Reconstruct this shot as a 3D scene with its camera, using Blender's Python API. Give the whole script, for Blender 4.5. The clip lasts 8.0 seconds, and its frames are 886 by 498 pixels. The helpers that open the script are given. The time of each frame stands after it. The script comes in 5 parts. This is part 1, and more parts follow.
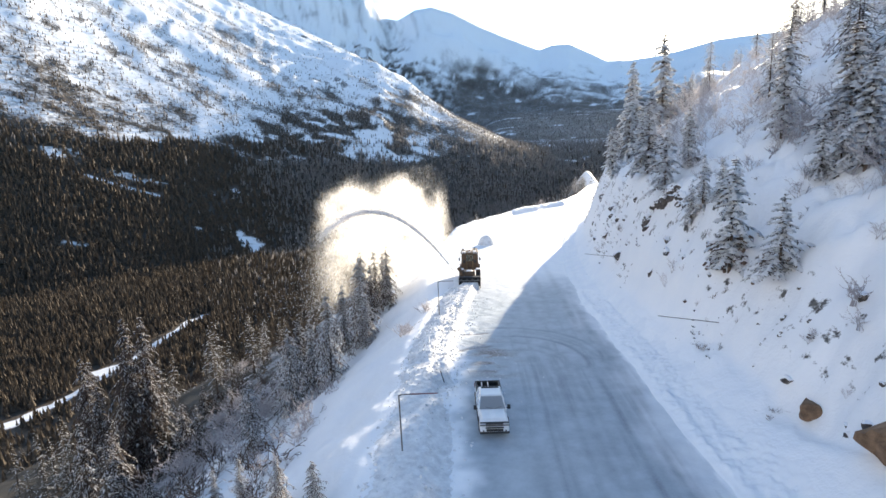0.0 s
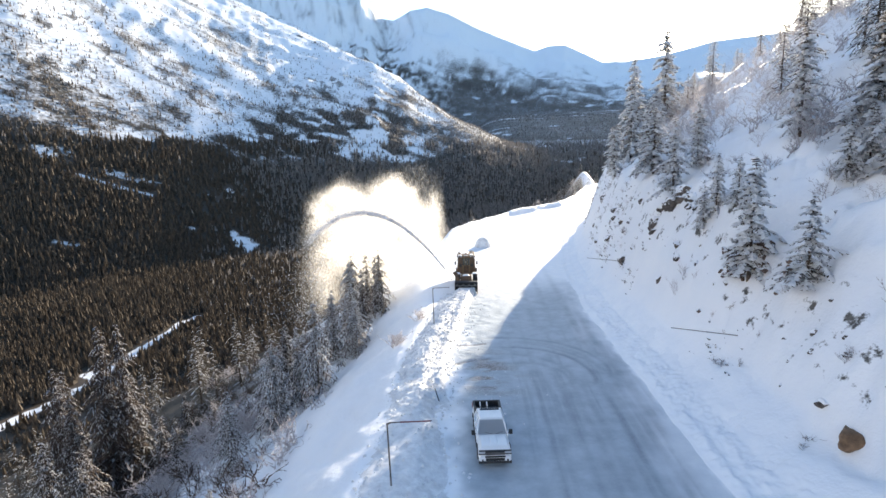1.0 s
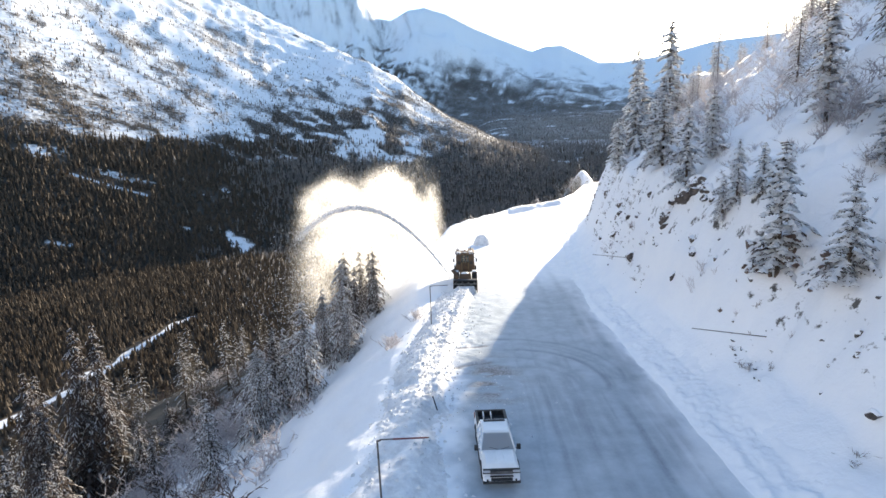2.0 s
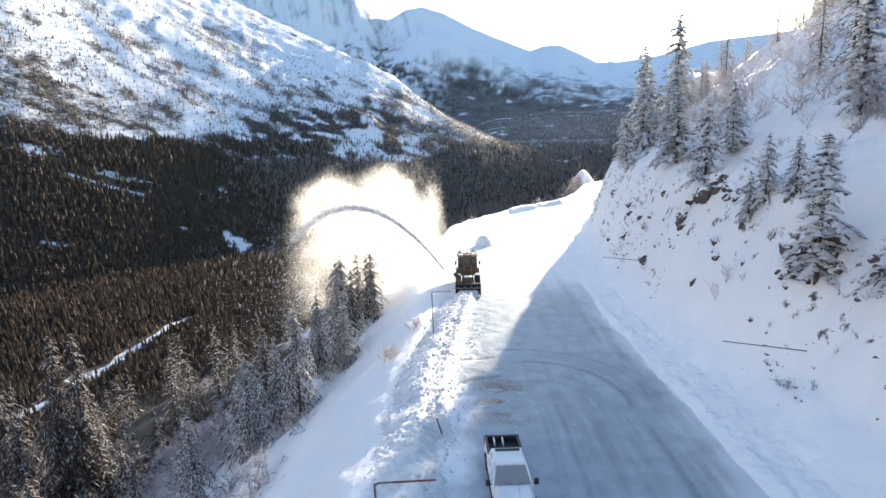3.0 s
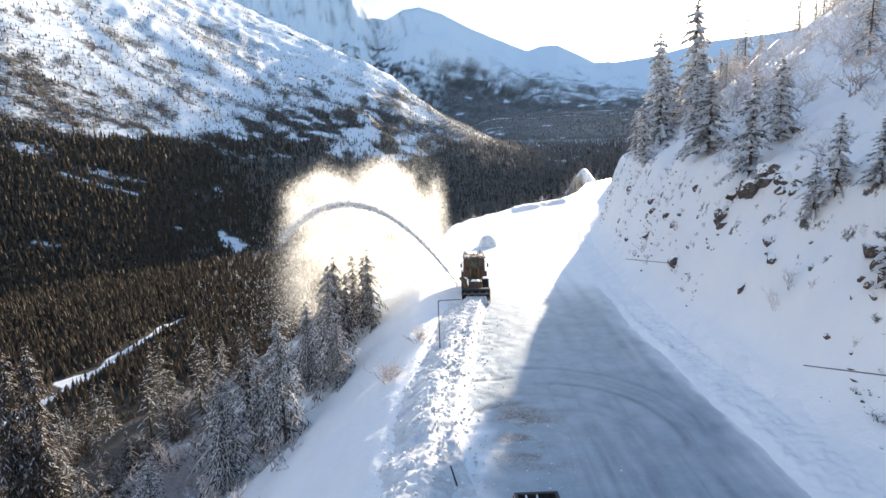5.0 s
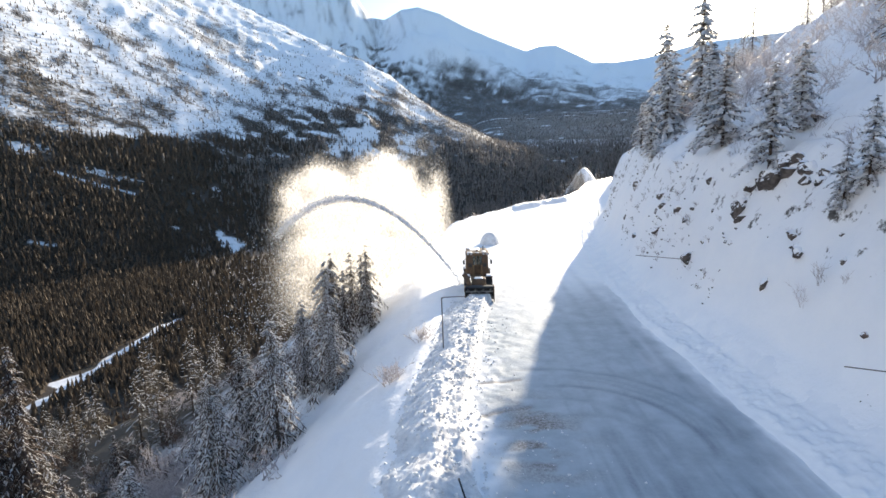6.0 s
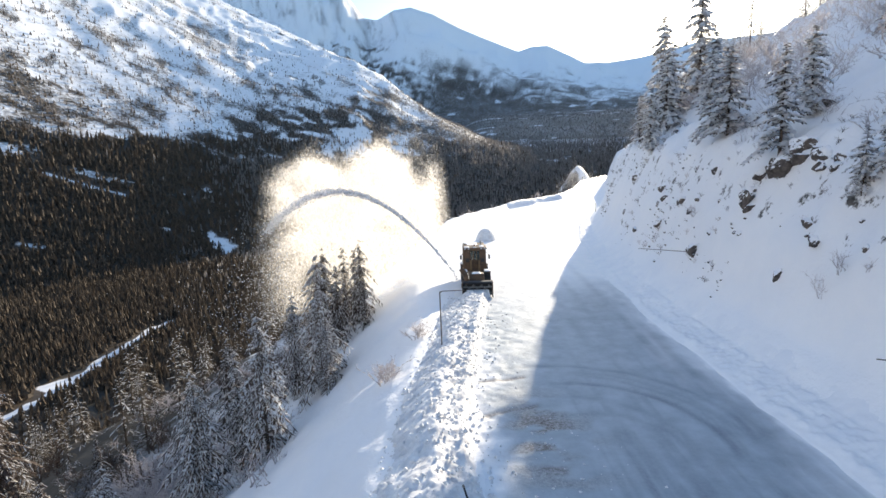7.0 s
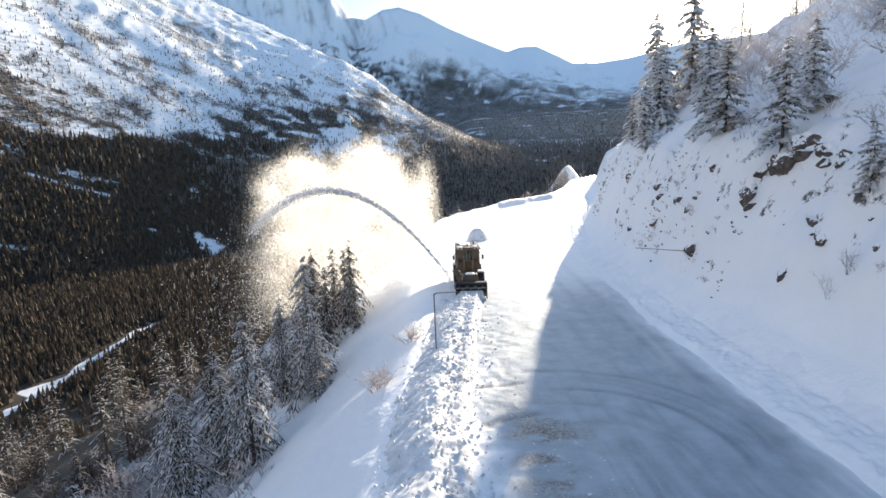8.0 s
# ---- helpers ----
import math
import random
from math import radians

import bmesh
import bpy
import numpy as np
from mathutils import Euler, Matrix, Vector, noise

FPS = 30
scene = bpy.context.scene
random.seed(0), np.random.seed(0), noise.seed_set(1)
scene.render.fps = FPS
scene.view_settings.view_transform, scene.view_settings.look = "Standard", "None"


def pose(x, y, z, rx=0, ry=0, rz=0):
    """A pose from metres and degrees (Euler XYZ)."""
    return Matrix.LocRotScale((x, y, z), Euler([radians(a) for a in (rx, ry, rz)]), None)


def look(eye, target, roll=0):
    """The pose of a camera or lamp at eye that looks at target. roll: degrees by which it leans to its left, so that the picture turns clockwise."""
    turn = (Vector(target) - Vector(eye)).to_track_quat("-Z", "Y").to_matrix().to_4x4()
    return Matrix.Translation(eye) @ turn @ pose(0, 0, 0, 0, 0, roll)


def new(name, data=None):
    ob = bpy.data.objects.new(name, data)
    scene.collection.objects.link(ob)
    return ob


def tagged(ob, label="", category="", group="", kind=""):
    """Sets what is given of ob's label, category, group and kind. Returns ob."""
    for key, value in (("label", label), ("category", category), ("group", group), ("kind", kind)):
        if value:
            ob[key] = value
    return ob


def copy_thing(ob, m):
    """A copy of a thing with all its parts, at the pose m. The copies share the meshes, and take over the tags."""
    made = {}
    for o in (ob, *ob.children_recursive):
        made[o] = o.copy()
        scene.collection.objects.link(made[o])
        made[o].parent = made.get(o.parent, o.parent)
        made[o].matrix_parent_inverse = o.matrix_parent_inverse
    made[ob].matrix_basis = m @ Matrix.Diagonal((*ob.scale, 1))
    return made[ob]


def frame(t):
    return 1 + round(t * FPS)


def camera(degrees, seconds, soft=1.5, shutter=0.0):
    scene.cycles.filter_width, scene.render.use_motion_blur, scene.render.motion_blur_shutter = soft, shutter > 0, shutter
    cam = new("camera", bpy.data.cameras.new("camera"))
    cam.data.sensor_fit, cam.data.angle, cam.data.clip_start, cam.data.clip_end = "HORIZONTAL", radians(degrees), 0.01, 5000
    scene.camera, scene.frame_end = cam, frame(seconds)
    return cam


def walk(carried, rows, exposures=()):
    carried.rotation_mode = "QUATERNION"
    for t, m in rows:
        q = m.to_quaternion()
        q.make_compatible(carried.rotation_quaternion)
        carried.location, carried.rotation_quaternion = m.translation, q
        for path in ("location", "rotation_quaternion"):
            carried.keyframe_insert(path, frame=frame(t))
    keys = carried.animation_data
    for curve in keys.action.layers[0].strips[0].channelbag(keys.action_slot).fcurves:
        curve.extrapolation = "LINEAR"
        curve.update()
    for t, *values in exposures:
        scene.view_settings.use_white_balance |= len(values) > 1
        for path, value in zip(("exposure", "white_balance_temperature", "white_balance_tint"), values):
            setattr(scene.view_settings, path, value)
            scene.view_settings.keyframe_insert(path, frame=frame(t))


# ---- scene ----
cam = camera(81.1, 8.0)
PATH = [
    (0, (1.994, -3.084, 18.053), (1.869, -1.114, 17.731), -1.9),
    (0.5, (1.902, -1.176, 18.138), (1.788, 0.794, 17.817), -1.7),
    (1, (1.823, 0.589, 17.878), (1.715, 2.56, 17.557), -1.7),
    (1.5, (1.715, 2.391, 17.205), (1.613, 4.363, 16.886), -1.7),
    (3, (0.931, 7.85, 16.492), (0.841, 9.822, 16.171), -1.7),
    (3.5, (0.64, 9.494, 16.434), (0.552, 11.466, 16.113), -1.7),
    (4, (0.328, 11.155, 15.926), (0.245, 13.128, 15.605), -1.7),
    (4.5, (0.031, 12.857, 15.729), (-0.05, 14.83, 15.408), -1.7),
    (6, (-0.732, 16.643, 14.707), (-0.805, 18.615, 14.387), -1.6),
    (6.5, (-0.949, 17.609, 14.063), (-1.011, 19.583, 13.744), -2.0),
    (7, (-1.133, 18.533, 13.747), (-1.181, 20.506, 13.428), -1.8),
    (7.5, (-1.334, 19.365, 13.506), (-1.356, 21.339, 13.186), -1.7),
    (8, (-1.496, 20.044, 13.513), (-1.503, 22.018, 13.193), -1.8),
]
walk(cam, [(t, look(eye, target, roll)) for t, eye, target, roll in PATH],
     exposures=((0, 1.22), (1.5, 1.28), (3, 1.22), (4.5, 1.16), (6, 1.06), (8, 1.0)))

# ---- light: a low winter sun over the hillside, and the sky ----
SUN_AZ, SUN_EL = radians(23.5), radians(13.2)
world = bpy.data.worlds.new("winter_sky")
scene.world = world
world.use_nodes = True
sky = world.node_tree.nodes.new("ShaderNodeTexSky")
sky.sky_type = "NISHITA"
sky.sun_disc = False
sky.sun_elevation, sky.sun_rotation = SUN_EL, SUN_AZ
sky.altitude, sky.air_density, sky.dust_density, sky.ozone_density = 300, 1.2, 0.85, 3.0
back = world.node_tree.nodes["Background"]
back.inputs["Strength"].default_value = 0.15
world.node_tree.links.new(sky.outputs["Color"], back.inputs["Color"])

sun_data = bpy.data.lights.new("sun", "SUN")
sun_data.energy, sun_data.angle, sun_data.color = 5.0, radians(0.55), (1.0, 0.86, 0.66)
sun = new("sun", sun_data)
SUN_WAY = Vector((math.sin(SUN_AZ) * math.cos(SUN_EL), math.cos(SUN_AZ) * math.cos(SUN_EL), math.sin(SUN_EL)))
sun.matrix_world = look(SUN_WAY * 300, (0, 0, 0))

# ---- materials ----
def material(name, colour, rough=0.8, metal=0.0):
    m = bpy.data.materials.new(name)
    m.use_nodes = True
    b = m.node_tree.nodes["Principled BSDF"]
    b.inputs["Base Color"].default_value = (*colour, 1)
    b.inputs["Roughness"].default_value = rough
    b.inputs["Metallic"].default_value = metal
    return m


def node(m, kind, **values):
    n = m.node_tree.nodes.new("ShaderNode" + kind)
    for key, value in values.items():
        n.inputs[key].default_value = value
    return n


def link(m, a, out, b, into):
    m.node_tree.links.new(a.outputs[out], b.inputs[into])


def noise_node(m, scale, detail=4.0, rough=0.6):
    t = m.node_tree.nodes.new("ShaderNodeTexNoise")
    t.inputs["Scale"].default_value, t.inputs["Detail"].default_value, t.inputs["Roughness"].default_value = scale, detail, rough
    g = m.node_tree.nodes.new("ShaderNodeNewGeometry")
    link(m, g, "Position", t, "Vector")
    return t


def ramp(m, source, out, stops):
    r = m.node_tree.nodes.new("ShaderNodeValToRGB")
    e = r.color_ramp.elements
    while len(e) < len(stops):
        e.new(0.5)
    for el, (p, c) in zip(e, stops):
        el.position, el.color = p, (*c, 1)
    link(m, source, out, r, "Fac")
    return r


def mix(m, fac, a, b):
    """Mixes two colours; fac, a and b are (node, output) or plain values."""
    n = m.node_tree.nodes.new("ShaderNodeMix")
    n.data_type = "RGBA"
    for key, v in ((0, fac), (6, a), (7, b)):
        if isinstance(v, tuple) and hasattr(v[0], "outputs"):
            m.node_tree.links.new(v[0].outputs[v[1]], n.inputs[key])
        else:
            n.inputs[key].default_value = (*v, 1) if isinstance(v, tuple) else v
    return n


def bump(m, sources, strength=0.4, distance=0.05):
    b = m.node_tree.nodes["Principled BSDF"]
    last = None
    for source, d in sources:
        n = node(m, "Bump", Strength=strength, Distance=d)
        m.node_tree.links.new(source, n.inputs["Height"])
        if last:
            link(m, last, "Normal", n, "Normal")
        last = n
    link(m, last, "Normal", b, "Normal")


def mottled(name, dark, light, scale, rough=0.8, metal=0.0, relief=0.01):
    """A surface with large stains and a fine grain between two colours."""
    m = material(name, light, rough, metal)
    big, fine = noise_node(m, scale, 5), noise_node(m, scale * 9, 3)
    a = ramp(m, big, "Fac", ((0.35, dark), (0.65, light)))
    c = mix(m, 0.25, (a, "Color"), (ramp(m, fine, "Fac", ((0.3, dark), (0.7, light))), "Color"))
    m.node_tree.links.new(c.outputs[2], m.node_tree.nodes["Principled BSDF"].inputs["Base Color"])
    bump(m, [(fine.outputs["Fac"], relief)])
    return m


def ground_material():
    """Snow; where the attribute brush is high, bare brown scrub and litter show between patches of snow; steep rock."""
    m = material("snowy_ground", (0.85, 0.86, 0.88), 0.65)
    b = m.node_tree.nodes["Principled BSDF"]
    brush = m.node_tree.nodes.new("ShaderNodeAttribute")
    brush.attribute_name = "brush"
    rock = m.node_tree.nodes.new("ShaderNodeAttribute")
    rock.attribute_name = "rock"
    tiny, mid, big = noise_node(m, 3.0, 6), noise_node(m, 0.16, 6, 0.7), noise_node(m, 0.02, 6, 0.65)
    snow = ramp(m, mid, "Fac", ((0.3, (0.80, 0.82, 0.86)), (0.7, (0.88, 0.88, 0.89))))
    scrub = ramp(m, mid, "Fac", ((0.35, (0.035, 0.027, 0.02)), (0.55, (0.065, 0.048, 0.034)), (0.75, (0.11, 0.085, 0.062))))
    green = ramp(m, big, "Fac", ((0.42, (0.040, 0.037, 0.024)), (0.60, (0.08, 0.054, 0.034))))
    low = mix(m, 0.5, (scrub, "Color"), (green, "Color"))
    stone = ramp(m, tiny, "Fac", ((0.3, (0.03, 0.028, 0.026)), (0.7, (0.14, 0.13, 0.12))))
    summed = m.node_tree.nodes.new("ShaderNodeMath")
    summed.operation = "MULTIPLY_ADD"
    link(m, mid, "Fac", summed, 0)
    summed.inputs[1].default_value = 0.9
    link(m, brush, "Fac", summed, 2)
    edge = ramp(m, summed, "Value", ((0.66, (0, 0, 0)), (0.92, (1, 1, 1))))
    c = mix(m, (edge, "Color"), (snow, "Color"), (low, 2))
    rsum = m.node_tree.nodes.new("ShaderNodeMath")
    rsum.operation = "MULTIPLY_ADD"
    patch = noise_node(m, 0.7, 5, 0.65)
    link(m, patch, "Fac", rsum, 0)
    rsum.inputs[1].default_value = 0.9
    link(m, rock, "Fac", rsum, 2)
    redge = ramp(m, rsum, "Value", ((0.80, (0, 0, 0)), (0.86, (1, 1, 1))))
    c2 = mix(m, (redge, "Color"), (c, 2), (stone, "Color"))
    m.node_tree.links.new(c2.outputs[2], b.inputs["Base Color"])
    bump(m, [(tiny.outputs["Fac"], 0.05), (mid.outputs["Fac"], 0.5)], 0.5)
    return m


SNOW = mottled("packed_snow", (0.78, 0.80, 0.84), (0.88, 0.88, 0.89), 0.5, 0.6, relief=0.02)
GROUND = ground_material()
BERM_SNOW = mottled("crumbly_ploughed_snow", (0.56, 0.56, 0.575), (0.84, 0.84, 0.845), 1.6, 0.75, relief=0.06)

def random_tint(name, dark, light, rough=0.85, island=False):
    """Colours that differ from piece to piece, with a fine grain."""
    m = material(name, light, rough)
    g = m.node_tree.nodes.new("ShaderNodeNewGeometry" if island else "ShaderNodeObjectInfo")
    r = ramp(m, g, "Random Per Island" if island else "Random", ((0.0, dark), (1.0, light)))
    fine = noise_node(m, 4.0, 3)
    c = mix(m, 0.35, (r, "Color"), (ramp(m, fine, "Fac", ((0.3, dark), (0.7, light))), "Color"))
    m.node_tree.links.new(c.outputs[2], m.node_tree.nodes["Principled BSDF"].inputs["Base Color"])
    return m


def thin_leaf(m, share):
    """Lets light through thin needles, twigs and flakes."""
    nt = m.node_tree
    b, out = nt.nodes["Principled BSDF"], nt.nodes["Material Output"]
    t = nt.nodes.new("ShaderNodeBsdfTranslucent")
    source = b.inputs["Base Color"]
    if source.is_linked:
        nt.links.new(source.links[0].from_socket, t.inputs["Color"])
    else:
        t.inputs["Color"].default_value = source.default_value
    s = nt.nodes.new("ShaderNodeMixShader")
    s.inputs[0].default_value = share
    nt.links.new(b.outputs[0], s.inputs[1])
    nt.links.new(t.outputs[0], s.inputs[2])
    nt.links.new(s.outputs[0], out.inputs["Surface"])
    return m


def powder(m, share):
    """Lets part of the light pass straight through a puff of fine crystals."""
    nt = m.node_tree
    out = nt.nodes["Material Output"]
    clear, s = nt.nodes.new("ShaderNodeBsdfTransparent"), nt.nodes.new("ShaderNodeMixShader")
    s.inputs[0].default_value = share
    nt.links.new(out.inputs["Surface"].links[0].from_socket, s.inputs[1])
    nt.links.new(clear.outputs[0], s.inputs[2])
    nt.links.new(s.outputs[0], out.inputs["Surface"])
    return m


NEEDLES = thin_leaf(random_tint("spruce_needles", (0.055, 0.046, 0.033), (0.115, 0.090, 0.064)), 0.25)
HOAR_NEEDLES = thin_leaf(random_tint("frosted_needles", (0.065, 0.047, 0.036), (0.16, 0.122, 0.10)), 0.3)
BROWN_HOAR = thin_leaf(random_tint("brown_needles", (0.038, 0.027, 0.022), (0.092, 0.066, 0.055)), 0.2)
DARK_HOAR = thin_leaf(random_tint("snowy_needles", (0.085, 0.070, 0.055), (0.22, 0.185, 0.155)), 0.42)
BARK = mottled("spruce_bark", (0.05, 0.035, 0.025), (0.14, 0.10, 0.075), 3.0)
FROST = thin_leaf(random_tint("branch_snow", (0.78, 0.78, 0.80), (0.90, 0.90, 0.90), 0.6), 0.5)
TWIGS = thin_leaf(random_tint("frosted_twigs", (0.38, 0.345, 0.35), (0.68, 0.645, 0.65)), 0.42)
BARE = random_tint("bare_twigs", (0.07, 0.045, 0.035), (0.16, 0.11, 0.085))
FOREST = thin_leaf(random_tint("valley_forest", (0.060, 0.049, 0.036), (0.130, 0.096, 0.067), island=True), 0.2)
# frosted trees, with distant haze painted into their paler colour
HAZY_FROSTED_FOREST = thin_leaf(random_tint("hazy_frosted_valley_forest", (0.16, 0.145, 0.135), (0.42, 0.39, 0.37), island=True), 0.5)
FLAKES = powder(thin_leaf(material("blown_snow", (0.955, 0.935, 0.90), 0.8), 0.9), 0.82)
def dusted(m, amount):
    """Snow caught on the upper sides of broken stone."""
    nt = m.node_tree
    b = nt.nodes["Principled BSDF"]
    g = nt.nodes.new("ShaderNodeNewGeometry")
    xyz = nt.nodes.new("ShaderNodeSeparateXYZ")
    nt.links.new(g.outputs["True Normal"], xyz.inputs[0])
    grain = noise_node(m, 3.5, 4, 0.7)
    s = nt.nodes.new("ShaderNodeMath")
    s.operation = "MULTIPLY_ADD"
    nt.links.new(xyz.outputs["Z"], s.inputs[0])
    s.inputs[1].default_value = 0.45
    nt.links.new(grain.outputs["Fac"], s.inputs[2])
    lie = ramp(m, s, "Value", ((1.0 - amount, (0, 0, 0)), (1.06 - amount, (1, 1, 1))))
    c = mix(m, (lie, "Color"), (b.inputs["Base Color"].links[0].from_node, 2), (0.82, 0.83, 0.86))
    nt.links.new(c.outputs[2], b.inputs["Base Color"])
    return m


ROCK = dusted(mottled("dark_rock", (0.032, 0.027, 0.025), (0.15, 0.125, 0.11), 2.6, 0.85, relief=0.05), 0.36)
BROWN_ROCK = mottled("tan_rock", (0.10, 0.060, 0.034), (0.29, 0.175, 0.10), 1.8, 0.85, relief=0.05)
RED_ROCK = dusted(mottled("reddish_rock", (0.05, 0.036, 0.029), (0.19, 0.125, 0.098), 2.0, 0.85, relief=0.05), 0.24)
# windshield glass; its pale grey paints in the reflection
REFLECTION_GLASS = material("pale_reflection_glass", (0.36, 0.39, 0.43), 0.3)
REFLECTION_GLASS.node_tree.nodes["Principled BSDF"].inputs["Transmission Weight"].default_value = 0.35
WHITE_PAINT = mottled("white_car_paint", (0.70, 0.71, 0.73), (0.80, 0.81, 0.82), 0.8, 0.3, relief=0.0008)
BLACK_TRIM = mottled("black_plastic", (0.012, 0.012, 0.013), (0.035, 0.035, 0.037), 6.0, 0.55)
RUBBER = mottled("tyre_rubber", (0.015, 0.015, 0.016), (0.05, 0.048, 0.045), 5.0, 0.9)
STEEL = mottled("dull_steel", (0.18, 0.17, 0.16), (0.36, 0.35, 0.34), 4.0, 0.45, 0.8)
GALV = mottled("weathered_post_steel", (0.10, 0.085, 0.075), (0.24, 0.21, 0.19), 3.0, 0.6, 0.4)
RED_TAPE = mottled("faded_red_tape", (0.13, 0.035, 0.03), (0.24, 0.06, 0.045), 5.0, 0.6)
YELLOW = mottled("dirty_yellow_paint", (0.085, 0.055, 0.03), (0.22, 0.135, 0.06), 1.4, 0.6)
DARK_YELLOW = mottled("grimy_machine_paint", (0.045, 0.029, 0.019), (0.15, 0.085, 0.042), 1.8, 0.6)
LAMP_GLASS = material("headlight_glass", (0.45, 0.47, 0.5), 0.15)
GLASS = material("tinted_glass", (0.75, 0.8, 0.8), 0.04)
GLASS.node_tree.nodes["Principled BSDF"].inputs["Transmission Weight"].default_value = 0.9
CAB_GLASS = material("dark_cab_glass", (0.22, 0.28, 0.26), 0.05)
CAB_GLASS.node_tree.nodes["Principled BSDF"].inputs["Transmission Weight"].default_value = 0.85
SEAT = mottled("grey_cloth", (0.08, 0.08, 0.085), (0.20, 0.20, 0.21), 4.0)


def road_material():
    """Ploughed snow, greyer and smoother where tyres have packed it, with some grit."""
    m = material("ploughed_snow", (0.8, 0.82, 0.85), 0.6)
    b = m.node_tree.nodes["Principled BSDF"]
    track = m.node_tree.nodes.new("ShaderNodeAttribute")
    track.attribute_name = "track"
    dirt = m.node_tree.nodes.new("ShaderNodeAttribute")
    dirt.attribute_name = "dirt"
    big, fine = noise_node(m, 0.6, 6, 0.65), noise_node(m, 7.0, 5, 0.7)
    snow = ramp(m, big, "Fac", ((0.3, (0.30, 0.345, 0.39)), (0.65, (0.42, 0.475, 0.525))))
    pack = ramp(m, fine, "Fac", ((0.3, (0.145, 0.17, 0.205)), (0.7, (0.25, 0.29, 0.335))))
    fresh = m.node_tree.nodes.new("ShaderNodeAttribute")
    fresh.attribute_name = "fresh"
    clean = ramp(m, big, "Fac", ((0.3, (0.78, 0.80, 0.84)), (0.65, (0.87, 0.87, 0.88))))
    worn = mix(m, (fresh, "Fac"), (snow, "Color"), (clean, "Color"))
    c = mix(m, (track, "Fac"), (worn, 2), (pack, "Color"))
    grit = ramp(m, fine, "Fac", ((0.4, (0.13, 0.105, 0.09)), (0.62, (0.40, 0.38, 0.37))))
    d = mix(m, (dirt, "Fac"), (c, 2), (grit, "Color"))
    m.node_tree.links.new(d.outputs[2], b.inputs["Base Color"])
    bump(m, [(fine.outputs["Fac"], 0.03), (big.outputs["Fac"], 0.12)], 0.5)
    return m


ROAD = road_material()

# ---- the ground: one sheet from the road to the mountains ----
def value_noise(x, y, seed):
    xi, yi = np.floor(x).astype(np.int64), np.floor(y).astype(np.int64)
    fx, fy = x - xi, y - yi
    fx, fy = fx * fx * (3 - 2 * fx), fy * fy * (3 - 2 * fy)

    def corner(a, b):
        h = (a * 374761393 + b * 668265263 + seed * 974634777) & 0x7FFFFFFF
        h = ((h ^ (h >> 13)) * 1274126177) & 0x7FFFFFFF
        return ((h ^ (h >> 16)) & 0xFFFF) / 32767.5 - 1

    top = corner(xi, yi) * (1 - fx) + corner(xi + 1, yi) * fx
    low = corner(xi, yi + 1) * (1 - fx) + corner(xi + 1, yi + 1) * fx
    return top * (1 - fy) + low * fy


def fbm(x, y, size, octaves=4, seed=1, gain=0.5):
    x, y = np.asarray(x, float), np.asarray(y, float)
    out, amp = 0, 1.0
    for k in range(octaves):
        out = out + amp * value_noise(x / size + 17.3 * k, y / size - 9.1 * k, seed + k)
        size, amp = size / 2.03, amp * gain
    return out


def ridged(x, y, size, octaves=4, seed=1):
    out, amp = 0, 1.0
    for k in range(octaves):
        out = out + amp * (1 - 2 * np.abs(value_noise(x / size + 5.7 * k, y / size + 3.1 * k, seed + k)))
        size, amp = size / 2.03, amp * 0.5
    return out


def step(a, b, v):
    t = np.clip((v - a) / (b - a), 0, 1)
    return t * t * (3 - 2 * t)


def edge_left(y):
    return np.interp(y, (-400, 60, 72, 108, 130, 150, 172, 200, 207, 235, 275, 305, 328, 345, 370, 1000, 5000), (0, 0, -1.2, -1.5, -0.5, 5.5, 15, 32, 38, 49, 61, 70, 90, 130, 220, 420, 1850))


def edge_right(y):
    return np.interp(y, (-400, 60, 75, 88, 100, 111, 126, 136, 163, 200, 249, 277, 300, 318, 334, 356, 1000, 5000), (15.5, 15.5, 16.3, 17.5, 19.5, 21, 24.5, 27, 36, 48.4, 60.5, 69, 78, 108, 150, 240, 450, 1890))


def road_height(y):
    return np.interp(y, (-400, 100, 250, 290, 330, 400, 1000), (0, 0, 0.4, 1.6, 5.0, 9.0, 30.0))


def crest_distance(az):
    """How far off the near mountain's crest stands, by bearing."""
    return np.interp(az, (-60, -30, -20, -10, 0, 10), (4100, 4100, 3600, 2100, 1750, 1750))


